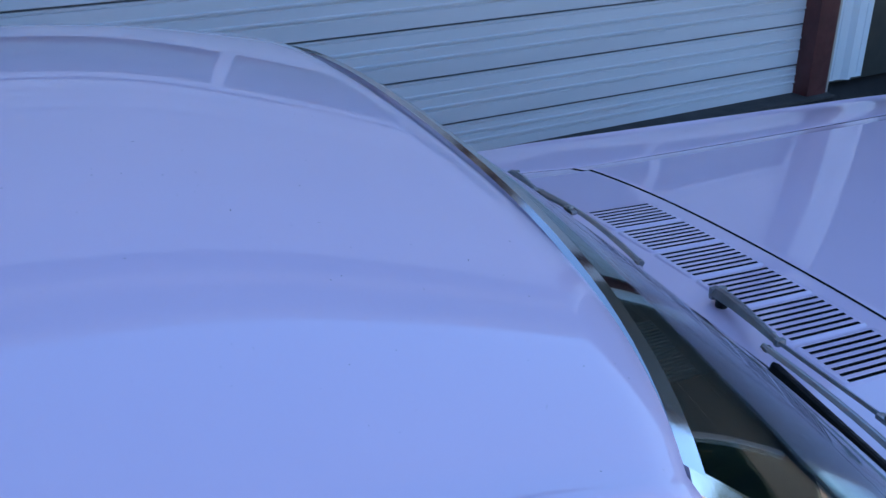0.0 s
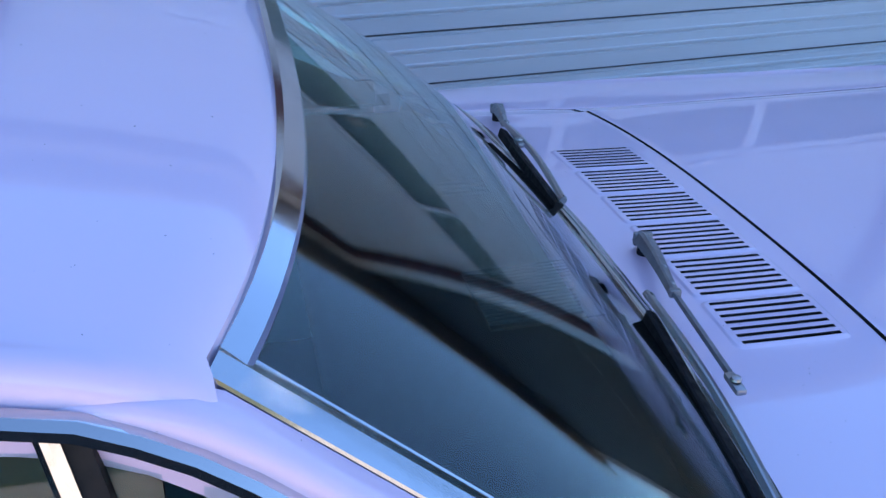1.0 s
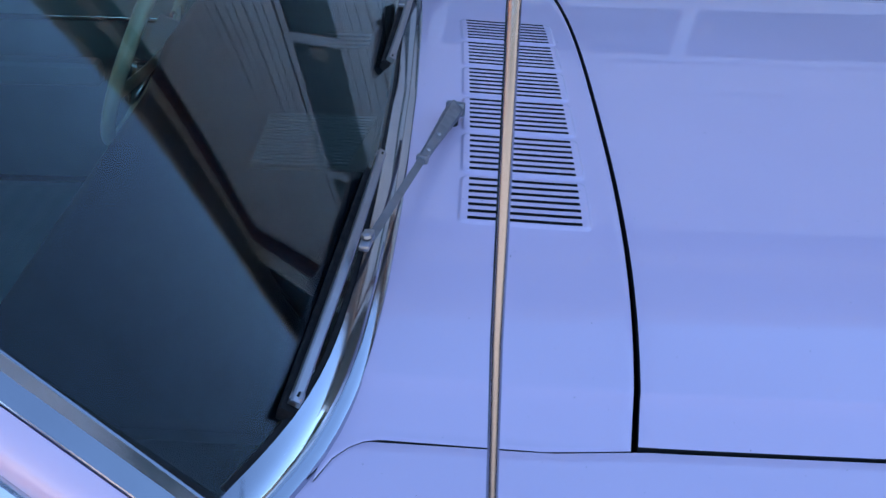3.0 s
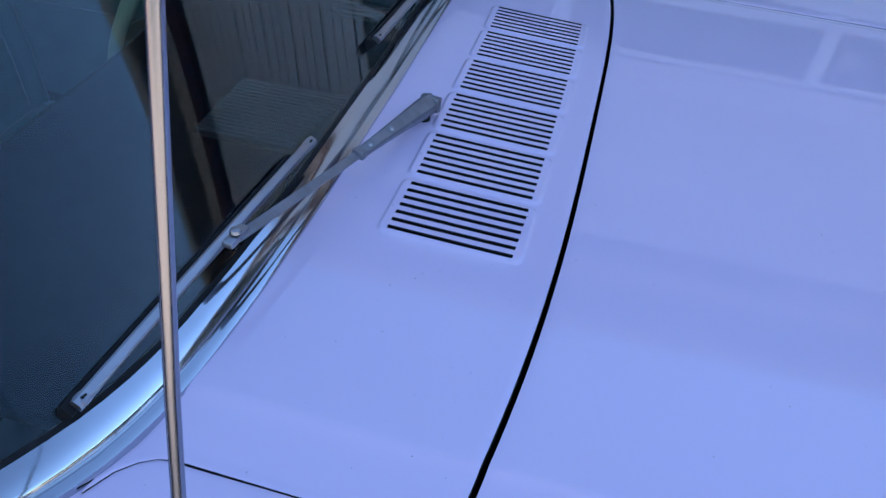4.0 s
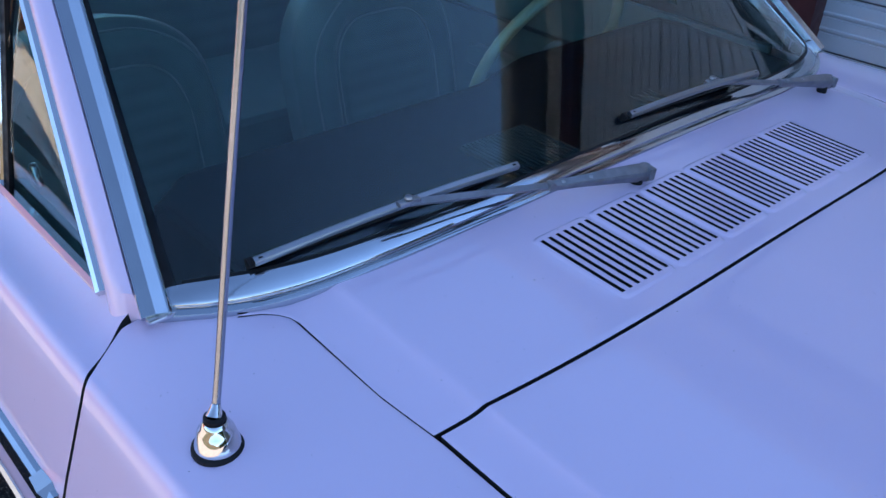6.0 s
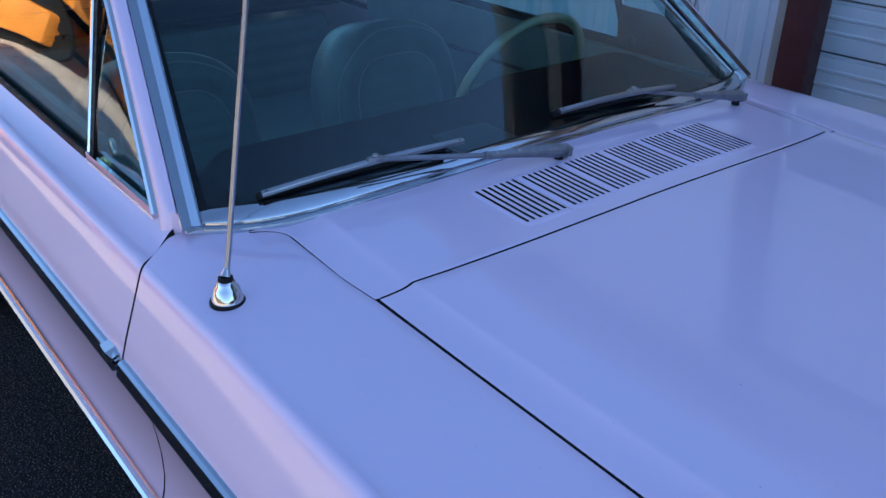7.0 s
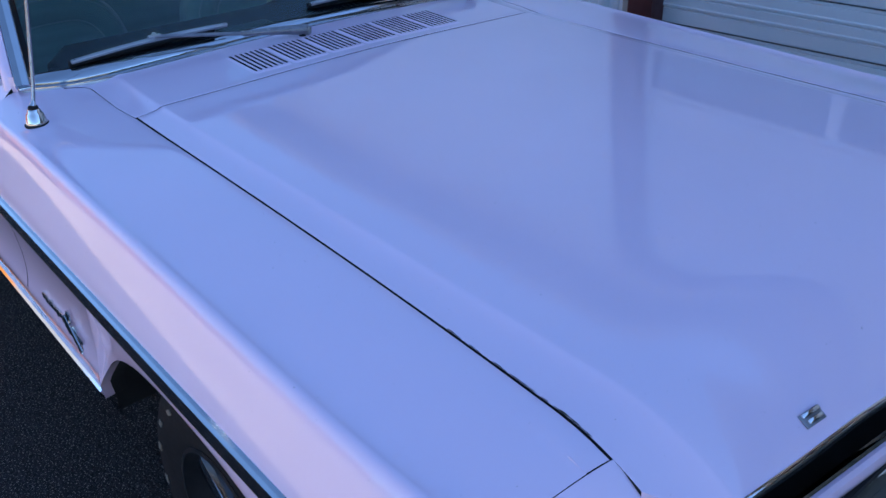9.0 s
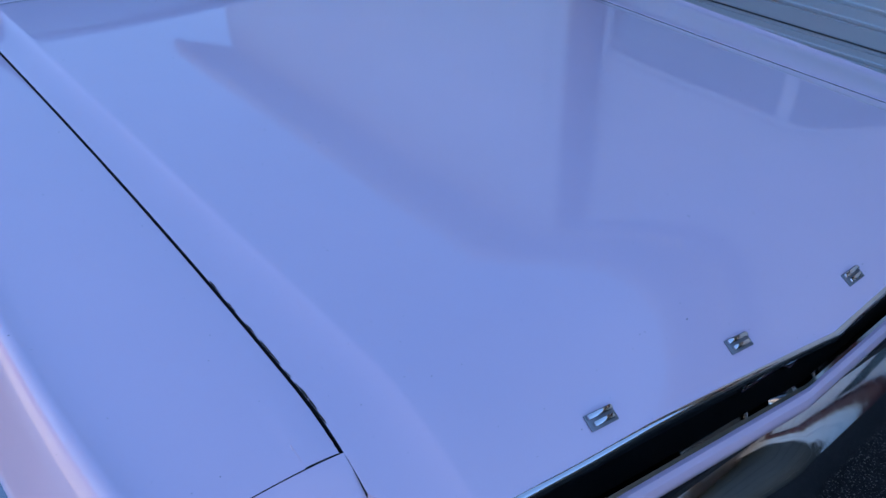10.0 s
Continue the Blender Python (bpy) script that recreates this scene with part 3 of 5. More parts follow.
me.set_sharp_from_angle(angle=radians(40))
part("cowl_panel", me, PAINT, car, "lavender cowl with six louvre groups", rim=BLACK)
# tray, inner body and a filler slab, black so gaps above look shaded
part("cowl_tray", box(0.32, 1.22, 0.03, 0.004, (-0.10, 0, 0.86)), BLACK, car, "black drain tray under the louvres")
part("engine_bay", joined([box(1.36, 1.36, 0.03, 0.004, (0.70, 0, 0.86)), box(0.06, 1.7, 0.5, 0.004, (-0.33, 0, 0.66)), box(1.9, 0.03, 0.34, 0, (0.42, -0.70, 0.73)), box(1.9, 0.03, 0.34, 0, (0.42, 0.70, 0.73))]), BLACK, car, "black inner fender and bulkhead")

# hood letters become plain chrome blocks
for y in (-0.392, -0.158, 0.102, 0.360):
    x = 1.506 - 0.040 * abs(y)
    slope = (float(top_z(x + 0.02, y)) - float(top_z(x - 0.02, y))) / 0.04
    rot = Matrix.Rotation(-math.atan(slope), 4, "Y") @ Matrix.Rotation(math.copysign(0.06, y), 4, "Z")
    at = Vector((x, y, float(top_z(x, y))))
    badge = part("badge", box(0.019, 0.040, 0.0022, 0.0009, tuple(at + rot.to_3x3() @ Vector((0, 0, 0.0008))), rot=rot), WORN, car, "small chrome badge of plain bars on the hood")
    for dx, length in ((-0.0055, 0.036), (0.0035, 0.030)):
        part("bar", box(0.0058, length, 0.005, 0.0018, tuple(at + rot.to_3x3() @ Vector((dx, 0, 0.0036))), rot=rot), CHROME, badge, "raised chrome bar")

# chipped paint along the front of the hood edge
for k in range(26):
    x = 1.06 + 0.30 * random.random() ** 0.8
    ln, wd = random.uniform(0.004, 0.016), random.uniform(0.001, 0.003)
    chip = []
    for q in range(7):
        t = 2 * math.pi * q / 7
        px = x + ln * math.cos(t) * random.uniform(0.6, 1.0)
        py = -(float(seam_y(px)) - 0.0021 - wd * (0.5 + 0.5 * math.sin(t)) * random.uniform(0.6, 1.0))
        chip.append((px, py, float(top_z(px, py)) + 0.0004))
    part("paint_chip", mesh_of("chip", chip, [tuple(range(7))], smooth=False), RUST, hood)

# fender ends and headlights
for s in (-1, 1):
    P = []
    xs = [1.3928, 1.3938, 1.41, 1.425, 1.437, 1.445, 1.448, 1.446, 1.430]
    zdrop = [0.0012, 0, 0.001, 0.004, 0.009, 0.016, 0.024, 0.034, 0.040]
    for x, d in zip(xs, zdrop):
        row = []
        k = float(shrink(x))
        for a, z_ in fender_inner(min(x, 1.43)) + [(q, w) for q, w in side_rows(min(x, 1.43), 0.42, 12)[1:]]:
            fr = smooth01((a - 0.655) / 0.20)
            row.append((x - 0.024 * np.clip((a - 0.655) / 0.20, 0, 1.2) - 0.020 * float(fr) * smooth01((x - 1.39) / 0.05), s * a * k, z_ - d * (1 if z_ > 0.8 else 0)))
        P.append(row)
    me = sheet(P, angle=40)
    # inner flange coloured black as the shade of the hood gap
    for q in me.polygons:
        if q.index % (len(P[0]) - 1) == 0 and q.index // (len(P[0]) - 1) < 3:
            q.material_index = 1
    part("fender_end", me, PAINT, car, rim=BLACK)
    hl = part("headlight", revolve([(0.001, 0.035), (0.05, 0.032), (0.085, 0.018), (0.094, 0.0)], 28, "x", (1.375, s * 0.745, 0.755)), LAMP_GLASS, car, "round ribbed headlight glass")
    part("bezel", revolve([(0.094, -0.02), (0.094, 0.02), (0.102, 0.034), (0.118, 0.03), (0.124, 0.0), (0.124, -0.03)], 28, "x", (1.375, s * 0.745, 0.755)), CHROME, hl, "chrome headlight ring")
    part("headlight_panel", sheet([[(1.372, s * a, zz) for zz in np.linspace(0.50, float(fender_z(1.36, max(a, 0.66))) - 0.012, 6)] for a in np.linspace(0.565, 0.845, 10)], 0.02, (-1, 0, 0)), PAINT, car)
    part("grille_side", sheet([[(x, s * y, zz) for zz in np.linspace(0.60, float(top_z(x, y)) - 0.005, 6)] for x, y in ((1.36, 0.634), (1.40, 0.634), (1.436, 0.634), (1.47, 0.622), (1.50, 0.602), (1.512, 0.585), (1.505, 0.572), (1.42, 0.570))], angle=50), PAINT, car)

# grille
def front_x(y, off=0.0):
    return 1.556 - 0.072 * abs(y) + off


gy = np.linspace(-0.57, 0.57, 25)
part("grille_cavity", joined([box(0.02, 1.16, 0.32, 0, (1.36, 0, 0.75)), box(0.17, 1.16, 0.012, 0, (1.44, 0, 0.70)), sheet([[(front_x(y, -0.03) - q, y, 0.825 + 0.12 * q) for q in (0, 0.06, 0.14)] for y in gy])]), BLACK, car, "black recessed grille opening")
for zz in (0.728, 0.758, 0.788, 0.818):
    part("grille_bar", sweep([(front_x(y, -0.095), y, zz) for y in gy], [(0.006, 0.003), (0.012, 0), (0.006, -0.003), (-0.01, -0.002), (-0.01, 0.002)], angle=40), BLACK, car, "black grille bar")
part("grille_lip", sweep([(front_x(y, -0.026), y, 0.757 - 0.006 * abs(y)) for y in gy], [(0.006, 0.0), (0.003, 0.005), (-0.005, 0.003), (-0.005, -0.004)], angle=40), CHROME, car, "thin chrome lower grille edge")
emb = empty("grille_emblem", 0, 0, 0)
emb.parent = car
for q in (-1, 1):
    part("wing", sweep([(1.468, q * 0.20, 0.790), (1.474, q * 0.15, 0.790), (1.480, q * 0.095, 0.790)], [(-0.006, 0.010), (0.0, 0.014), (0.006, 0.010), (0.009, 0.0), (0.006, -0.010), (-0.006, -0.012)], scale=[0.25, 0.7, 1.25], angle=25), CHROME, emb, "tapered chrome grille bar")
rail = []
for zz, ln in ((0.824, 0.15), (0.758, 0.17)):
    rail.append(box(0.014, ln, 0.008, 0.003, (1.482, 0, zz)))
for q in (-1, 1):
    rail.append(box(0.014, 0.009, 0.070, 0.003, (1.482, q * 0.082, 0.791), rot=Matrix.Rotation(q * -0.14, 4, "X")))
part("emblem_frame", joined(rail), CHROME, emb, "chrome frame in the grille")
part("emblem_heart", revolve([(0.0005, 0.022), (0.018, 0.018), (0.027, 0.008), (0.03, 0.0)], 16, "x", (1.488, 0.0, 0.79)), CHROME, emb)

# painted bar below the grille, and the bumper
part("valance", sweep([(front_x(y, -0.022), y, 0.733 - 0.006 * abs(y)) for y in np.linspace(-0.62, 0.62, 41)], [(-0.010, 0.010), (-0.004, 0.017), (0.004, 0.017), (0.010, 0.012), (0.013, 0.003), (0.011, -0.010), (0.0, -0.024), (-0.012, -0.026)], angle=30), PAINT, car)
by = np.r_[-0.925, np.linspace(-0.915, 0.915, 49), 0.925]


def bumper_x(y):
    return 1.548 - 0.070 * abs(y) - 0.30 * max(0, abs(y) - 0.80) ** 1.4 * 3


prof = [(-0.065, 0.078), (-0.048, 0.086), (-0.030, 0.080), (-0.008, 0.064), (0.014, 0.043), (0.028, 0.016), (0.035, -0.012), (0.033, -0.045), (0.022, -0.075), (0.004, -0.098), (-0.03, -0.105)]
part("bumper", sweep([(bumper_x(y), y, 0.588) for y in by], prof, angle=30), CHROME, car, "curved chrome front bumper blade")

# trim along the sides
for s in (-1, 1):
    q = 1 if s < 0 else -1
    upper = [(q * a, c) for a, c in [(-0.004, 0.0135), (0.003, 0.013), (0.0085, 0.0095), (0.009, 0.0075), (-0.004, 0.0075)]]
    lower = [(q * a, c) for a, c in [(-0.004, 0.0075), (0.0092, 0.0075), (0.0130, -0.0115), (-0.004, -0.0115)]]
    under = [(q * a, c) for a, c in [(-0.004, -0.0115), (0.0130, -0.0115), (0.0134, -0.0125), (0.010, -0.014), (-0.004, -0.015)]]
    for x0, x1, nm in ((-0.298, 1.36, "fender"), (-1.60, -0.316, "door"), (-2.98, -1.64, "quarter")):
        xs = np.linspace(x0, x1, 24)
        path = [(x, s * (0.9165 * float(shrink(x)) + 0.001), 0.771) for x in xs]
        mo = part("side_molding", sweep(path, upper, angle=25), TRIM, car, "slim chrome side molding")
        part("molding_stripe", sweep(path, lower, angle=25), STRIPE, mo, "glossy black stripe under the chrome")
        part("molding_edge", sweep(path, under, angle=25), STRIPE, mo)
        if nm == "door":
            part("molding_tip", sweep([(x1 - 0.05, path[-1][1], 0.771), (x1 - 0.02, path[-1][1], 0.771), (x1 + 0.004, path[-1][1], 0.770)], [(q * a, c) for a, c in [(-0.004, 0.017), (0.014, 0.012), (0.014, -0.004), (0.002, -0.016), (-0.004, -0.016)]], scale=[0.9, 1.05, 0.5], angle=25), CHROME, mo)
    prof = [(-0.012, 0.012), (0.002, 0.011), (0.008, 0.006), (0.010, -0.002), (0.006, -0.010), (-0.012, -0.014)]
    prof = [(a * (1 if s < 0 else -1), b) for a, b in prof]
    part("rocker_molding", sweep([(x, s * (side_y(rocker_z(x)) + 0.006), rocker_z(x)) for x in np.linspace(-1.62, 0.155, 30)], prof, angle=25), CHROME, car, "bright chrome rocker molding")
    part("arch_molding", sweep([(ARCH_X - ARCH_W * math.cos(t) * 1.012, s * (side_y(ARCH_Z + ARCH_H * math.sin(t)) + 0.004), ARCH_Z + 0.02 + ARCH_H * math.sin(t) * 0.98) for t in np.linspace(0.07, 0.38, 9)], circle(0.006, 6), scale=np.linspace(1, 0.1, 9)), CHROME, car, "tapered chrome arch end")
    # fender badge: a row of small blocks and a winged plate
    bd = empty("fender_badge", 0, 0, 0)
    bd.parent = car
    for k in range(8):
        part("badge_block", box(0.012, 0.008, 0.016 + 0.006 * (k % 2), 0.002, (-0.165 + k * 0.019, s * 0.8825, 0.505 - 0.002 * (k % 3))), CHROME, bd)
    part("badge_plate", box(0.034, 0.012, 0.075, 0.004, (0.020, s * 0.884, 0.522), rot=Matrix.Rotation(0.5, 4, "Y"), taper=(0.4, 1)), CHROME, bd)
    part("badge_wing", box(0.10, 0.012, 0.022, 0.004, (0.046, s * 0.886, 0.500), rot=Matrix.Rotation(0.65, 4, "Y")), CHROME, bd)
    part("badge_tail", box(0.06, 0.010, 0.012, 0.003, (0.072, s * 0.884, 0.508), rot=Matrix.Rotation(0.2, 4, "Y")), CHROME, bd)


# wheels
def wheel(x, s):
    w = empty("wheel", x, s * 0.765, 0.325)
    w.parent = car
    part("tyre", revolve([(0.19, -0.085), (0.24, -0.096), (0.29, -0.094), (0.316, -0.078), (0.325, -0.045), (0.319, -0.043), (0.319, -0.036), (0.326, -0.034), (0.326, 0.034), (0.319, 0.036), (0.319, 0.043), (0.325, 0.045), (0.316, 0.078), (0.29, 0.094), (0.24, 0.096), (0.19, 0.085)], 48, "y"), TYRE, w)
    rim = part("rim", revolve([(0.192, -s * -0.085), (0.196, s * 0.088), (0.186, s * 0.090), (0.176, s * 0.070), (0.150, s * 0.045), (0.06, s * 0.040), (0.0005, s * 0.040)], 40, "y"), GREY_IRON, w, "dark steel wheel rim")
    for k in range(5):
        a = 2 * math.pi * k / 5 + 0.3
        part("spoke", box(0.05, 0.026, 0.135, 0.010, (0.105 * math.sin(a), s * 0.058, 0.105 * math.cos(a)), rot=Matrix.Rotation(a, 4, "Y")), CHROME, rim, "polished wheel spoke")
    part("hub_cap", revolve([(0.0005, s * 0.095), (0.03, s * 0.092), (0.045, s * 0.075), (0.05, s * 0.04)], 20, "y"), CHROME, rim, "domed chrome hub cap")
    for k in range(7):
        a = 2 * math.pi * k / 18 + 2.2
        part("letter_bar", box(0.022, 0.003, 0.012, 0.002, (0.275 * math.cos(a), s * 0.0965, 0.27 * math.sin(a)), rot=Matrix.Rotation(math.pi / 2 - a, 4, "Y")), TYRE_PAINT, w, "worn pale raised bar on the tyre")


for s in (-1, 1):
    wheel(ARCH_X, s)
    wheel(REAR_X, s)
    for ax in (ARCH_X, REAR_X):
        n = 20
        P = [[(ax - (ARCH_W + 0.01) * math.cos(t), s * yy, max(0.33, ARCH_Z + (ARCH_H + 0.012) * math.sin(t))) for yy in (0.862, 0.56)] for t in np.linspace(0, math.pi, n)]
        part("wheel_well", sheet(P, 0.006, (0, 0, 1)), BLACK, car, "black wheel well")

part("underbody", joined([box(3.2, 1.60, 0.05, 0.01, (-1.75, 0, 0.30)), box(1.6, 1.1, 0.05, 0.01, (0.55, 0, 0.32))]), BLACK, car, "black underbody")

# ---- greenhouse ----
def glass_base(v):
    y = 0.757 * v
    return np.array((float(base_x(y)) - 0.026, y, 0.991 - 0.007 * v * v))


def glass_top(v):
    return np.array((-0.664 - 0.066 * abs(v) ** 4.6, 0.662 * v, 1.345 - 0.062 * v * v))


def glass_point(u, v):
    """The rim that carries the trim."""
    b, t = glass_base(v), glass_top(v)
    n = np.array((0.62, 0.12 * v, 0.78))
    return b + (t - b) * u + n * 0.016 * (1 - 0.9 * v ** 4) * math.sin(math.pi * u)


def pane_point(u, v):
    """The glass itself."""
    b = np.array((-0.246 - 0.0384 * v ** 2 - 0.0705 * v ** 10, 0.757 * v, 0.991 - 0.0159 * v * v - 0.012 * v ** 10))
    t = np.array((-0.667 - 0.078 * abs(v) ** 4.6, 0.662 * v, 1.341 - 0.067 * v * v))
    n = np.array((0.62, 0.12 * v, 0.78))
    return b + (t - b) * u + n * 0.0174 * (1 - 1.47 * v ** 4) * math.sin(math.pi * u)


def pane_foot(v):
    """How far up the glass its lower trim reaches."""
    xb, xt = pane_point(0, v)[0], pane_point(1, v)[0]
    return max(0.0, (xb - (float(base_x(0.757 * v)) - 0.0300)) / (xb - xt))


vv_ = np.linspace(-1, 1, 81)
ws = part("windshield", sheet([[pane_point(pane_foot(v) + (1 - pane_foot(v)) * u, v) for u in np.linspace(0, 1, 25)] for v in vv_], 0.005, (-0.62, 0, -0.78)), TINT_GLASS, car, "green-tinted curved windshield glass")
ws.visible_shadow = False


def along(points, profile, mat, name, label, up=(0, 0, 1), parent=None, angle=30):
    return part(name, sweep(points, profile, up=up, angle=angle), mat, parent or car, label)


# lower chrome: a broad rounded strip between glass and cowl
low = np.array([(float(base_x(y)) - 0.020, y, float(spline(abs(y), [(-0.1, 0.992), (0, 0.992), (0.3, 0.986), (0.5, 0.977), (0.62, 0.968), (0.70, 0.964), (0.78, 0.965), (0.9, 0.968)]))) for y in np.linspace(-0.758, 0.758, 61)])
def lower_trim():
    """A narrow foot on the cowl, a step, then a rounded band that laps over the glass."""
    tang = np.gradient(low[:, :2], axis=0)
    tang /= np.linalg.norm(tang, axis=1)[:, None]
    rows, lip = [], []
    for p, t in zip(low, tang):
        n2 = np.array((t[1], -t[0], 0.0))
        o = lambda a, z: p + n2 * a + np.array((0, 0, z))
        q = o(-0.0125, 0)
        v = float(np.clip(q[1] / 0.757, -1, 1))
        xb, xt = pane_point(0, v)[0], pane_point(1, v)[0]
        i = pane_point(max(0.004, (xb - q[0]) / (xb - xt)), v)
        n3 = np.array((0.62, 0.12 * v, 0.78))
        lip.append(i)
        step = o(0.0078, 0.0012)
        top = i + n3 * 0.0030
        band = [step + (top - step) * k + n3 * 0.0022 * math.sin(math.pi * k) for k in np.linspace(0, 1, 7)]
        rows.append([o(0.0165, -0.026), o(0.0186, -0.0105), o(0.0180, -0.0068), o(0.0160, -0.0052), o(0.0125, -0.0042), o(0.0084, -0.0036), o(0.0080, -0.0010)] + band + [i + n3 * 0.0020 - n2 * 0.0012, i - n3 * 0.010])
    return mesh_of("lower_trim", [q for r in rows for q in r], grid_faces(len(rows), len(rows[0]), 0), angle=34), lip


trim_mesh, lip = lower_trim()
part("windshield_lower_trim", trim_mesh, TRIM, car, "wide chrome strip under the windshield")
along([q + np.array((-0.0030, 0, 0.0028)) for q in lip[1:-1]], [(0.0040, -0.010), (0.0040, 0.0006), (-0.0012, 0.0002), (-0.0022, -0.0020), (-0.0022, -0.010)], RUBBER, "lower_gasket", "black rubber windshield gasket", up=(0.62, 0, 0.78))
top_path = [glass_point(0.985, v) + np.array((0.0, 0, 0.008)) for v in np.linspace(-1.0, 1.0, 49)]
along(top_path, [(0.012, -0.010), (0.012, -0.002), (0.009, 0.002), (-0.008, 0.005), (-0.013, 0.001), (-0.013, -0.010)], TRIM, "windshield_upper_trim", "chrome strip along the roof edge", up=(0.34, 0, 0.94))
along([glass_point(0.970, v) for v in np.linspace(-0.99, 0.99, 49)], [(0.002, -0.010), (0.002, 0.0), (-0.003, 0.001), (-0.003, -0.010)], RUBBER, "upper_gasket", "black rubber windshield gasket", up=(0.62, 0, 0.78))
def roof_z(x, y):
    v = abs(y) / 0.672
    zr = spline(x, [(-2.2, 1.31), (-2.0, 1.345), (-1.8, 1.368), (-1.5, 1.387), (-1.2, 1.392), (-0.95, 1.382), (-0.8, 1.367), (-0.66, 1.350), (-0.5, 1.332)])
    back = float(np.clip((-0.675 - x) / 0.5, 0, 1))
    back *= 2 - back
    return float(zr) + 0.026 * back - (0.044 - 0.010 * back) * v ** 2 - 0.020 * v ** 6



def side_edge(x):
    """The drip rail: up the pillar, then along the roof."""
    return np.array((x, float(table(x, [(-2.3, 0.64), (-2.0, 0.672), (-0.95, 0.697), (-0.80, 0.700), (-0.735, 0.708), (-0.40, 0.792)])),
                     float(spline(x, [(-2.5, 1.10), (-2.3, 1.19), (-2.0, 1.275), (-1.7, 1.307), (-1.2, 1.318), (-0.95, 1.310), (-0.86, 1.302), (-0.80, 1.290), (-0.735, 1.258), (-0.65, 1.182), (-0.55, 1.095), (-0.40, 0.963), (-0.25, 0.83)]))))


def at_side(p, s):
    return np.array((p[0], s * p[1], p[2]))


for s in (-1, 1):
    q = 1 if s < 0 else -1
    path = [glass_point(u, s * 1.0) + np.array((0.0, s * 0.006, 0.004)) for u in np.linspace(-0.078, 1.012, 19)]
    along(path, [(q * a, b) for a, b in [(0.0205, -0.014), (0.0205, -0.003), (0.0188, -0.0005), (0.0168, -0.0008), (0.0040, 0.0072), (-0.0120, 0.0048), (-0.0132, 0.0030), (-0.0132, -0.006)]], TRIM, "windshield_side_trim", "chrome strip down the windshield pillar", up=(0.55, s * 0.35, 0.75))
    along([pane_point(u, s * 0.980) for u in np.linspace(0.015, 0.985, 25)], [(q * a, b) for a, b in [(0.012, -0.010), (0.012, 0.003), (0.004, 0.0035), (-0.0025, 0.0028), (-0.0045, 0.0006), (-0.0045, -0.010)]], RUBBER, "side_gasket", "black rubber windshield gasket", up=(0.55, s * 0.2, 0.75))
    # clip at the lower corner
    part("trim_clip", box(0.022, 0.034, 0.006, 0.0025, tuple(glass_base(s * 1.0) + np.array((0.022, s * 0.004, -0.026)))), CHROME, car, "chrome corner clip")
    # painted pillar between windshield and door
    P = []
    for u in np.r_[-0.03, np.linspace(0.0, 1.0, 18), 1.05, 1.10]:
        t = min(1, max(0, u))
        c = glass_point(t, s * 1.0) + np.array((0.002, s * 0.022, 0.0))
        r = at_side(side_edge(-0.40 - 0.40 * t), s)
        if u < 0:
            c, r = c + np.array((-0.010, 0, -0.11)), r + np.array((0, 0, -0.07))
        if u > 1:
            k = (u - 1) / 0.10
            c = c + (np.array((-0.830, s * 0.660, roof_z(-0.83, 0.66) - 0.014)) - c) * k
            r = r + (at_side(side_edge(-0.87), s) + np.array((0, -s * 0.006, -0.006)) - r) * k
        n_ = np.array((0.25, s * 0.75, 0.6))
        bulge = 0.014 * (1 if u <= 1 else 1 - 6 * (u - 1))
        P.append([c + np.array((0.004, -s * 0.004, -0.02))] + [c + (r - c) * k + n_ * bulge * math.sin(math.pi * k) for k in np.linspace(0, 1, 9)])
    part("windshield_pillar", sheet(P, 0.012, (-0.3, -s * 0.8, -0.2), angle=50), PAINT, car)

# roof
P = []
for v in np.linspace(-1, 1, 61):
    row = []
    for u in np.r_[0, 0.01, np.linspace(0.03, 1, 40)]:
        x0 = float(glass_top(v)[0]) - 0.006
        x1 = -2.02 + 0.10 * v * v
        x = x0 + (x1 - x0) * u
        row.append((x, 0.672 * v, roof_z(x, 0.672 * v) - (0.006 if u == 0 else 0)))
    P.append(row)
P = np.array(P)
for s, i in ((-1, 0), (1, -1)):
    edge = P[i]
    rail = np.array([at_side(side_edge(q[0]), s) + np.array((0, -s * 0.003, -0.004)) for q in edge])
    rolls = [edge + (rail - edge) * k + np.array((0, s * 0.55, 0.8)) * 0.016 * math.sin(math.pi * k) for k in np.linspace(0.14, 1, 7)]
    for w, row in zip(np.linspace(0.3, 1, 7), rolls):      # the front of the roll tucks down onto the pillar
        row[0] += np.array((0.008, 0, -0.014)) * w
        row[1] += np.array((0.003, 0, -0.005)) * w
    P = np.concatenate([np.array(rolls[::-1]), P], 0) if s < 0 else np.concatenate([P, np.array(rolls)], 0)
part("roof_panel", sheet(P, 0.02, (0, 0, -1), angle=40), PAINT, car)
part("headliner", sheet(P[9:-9, 2:] + np.array((0, 0, -0.035)), 0.004), AQUA_DARK, car, "pale aqua headliner")


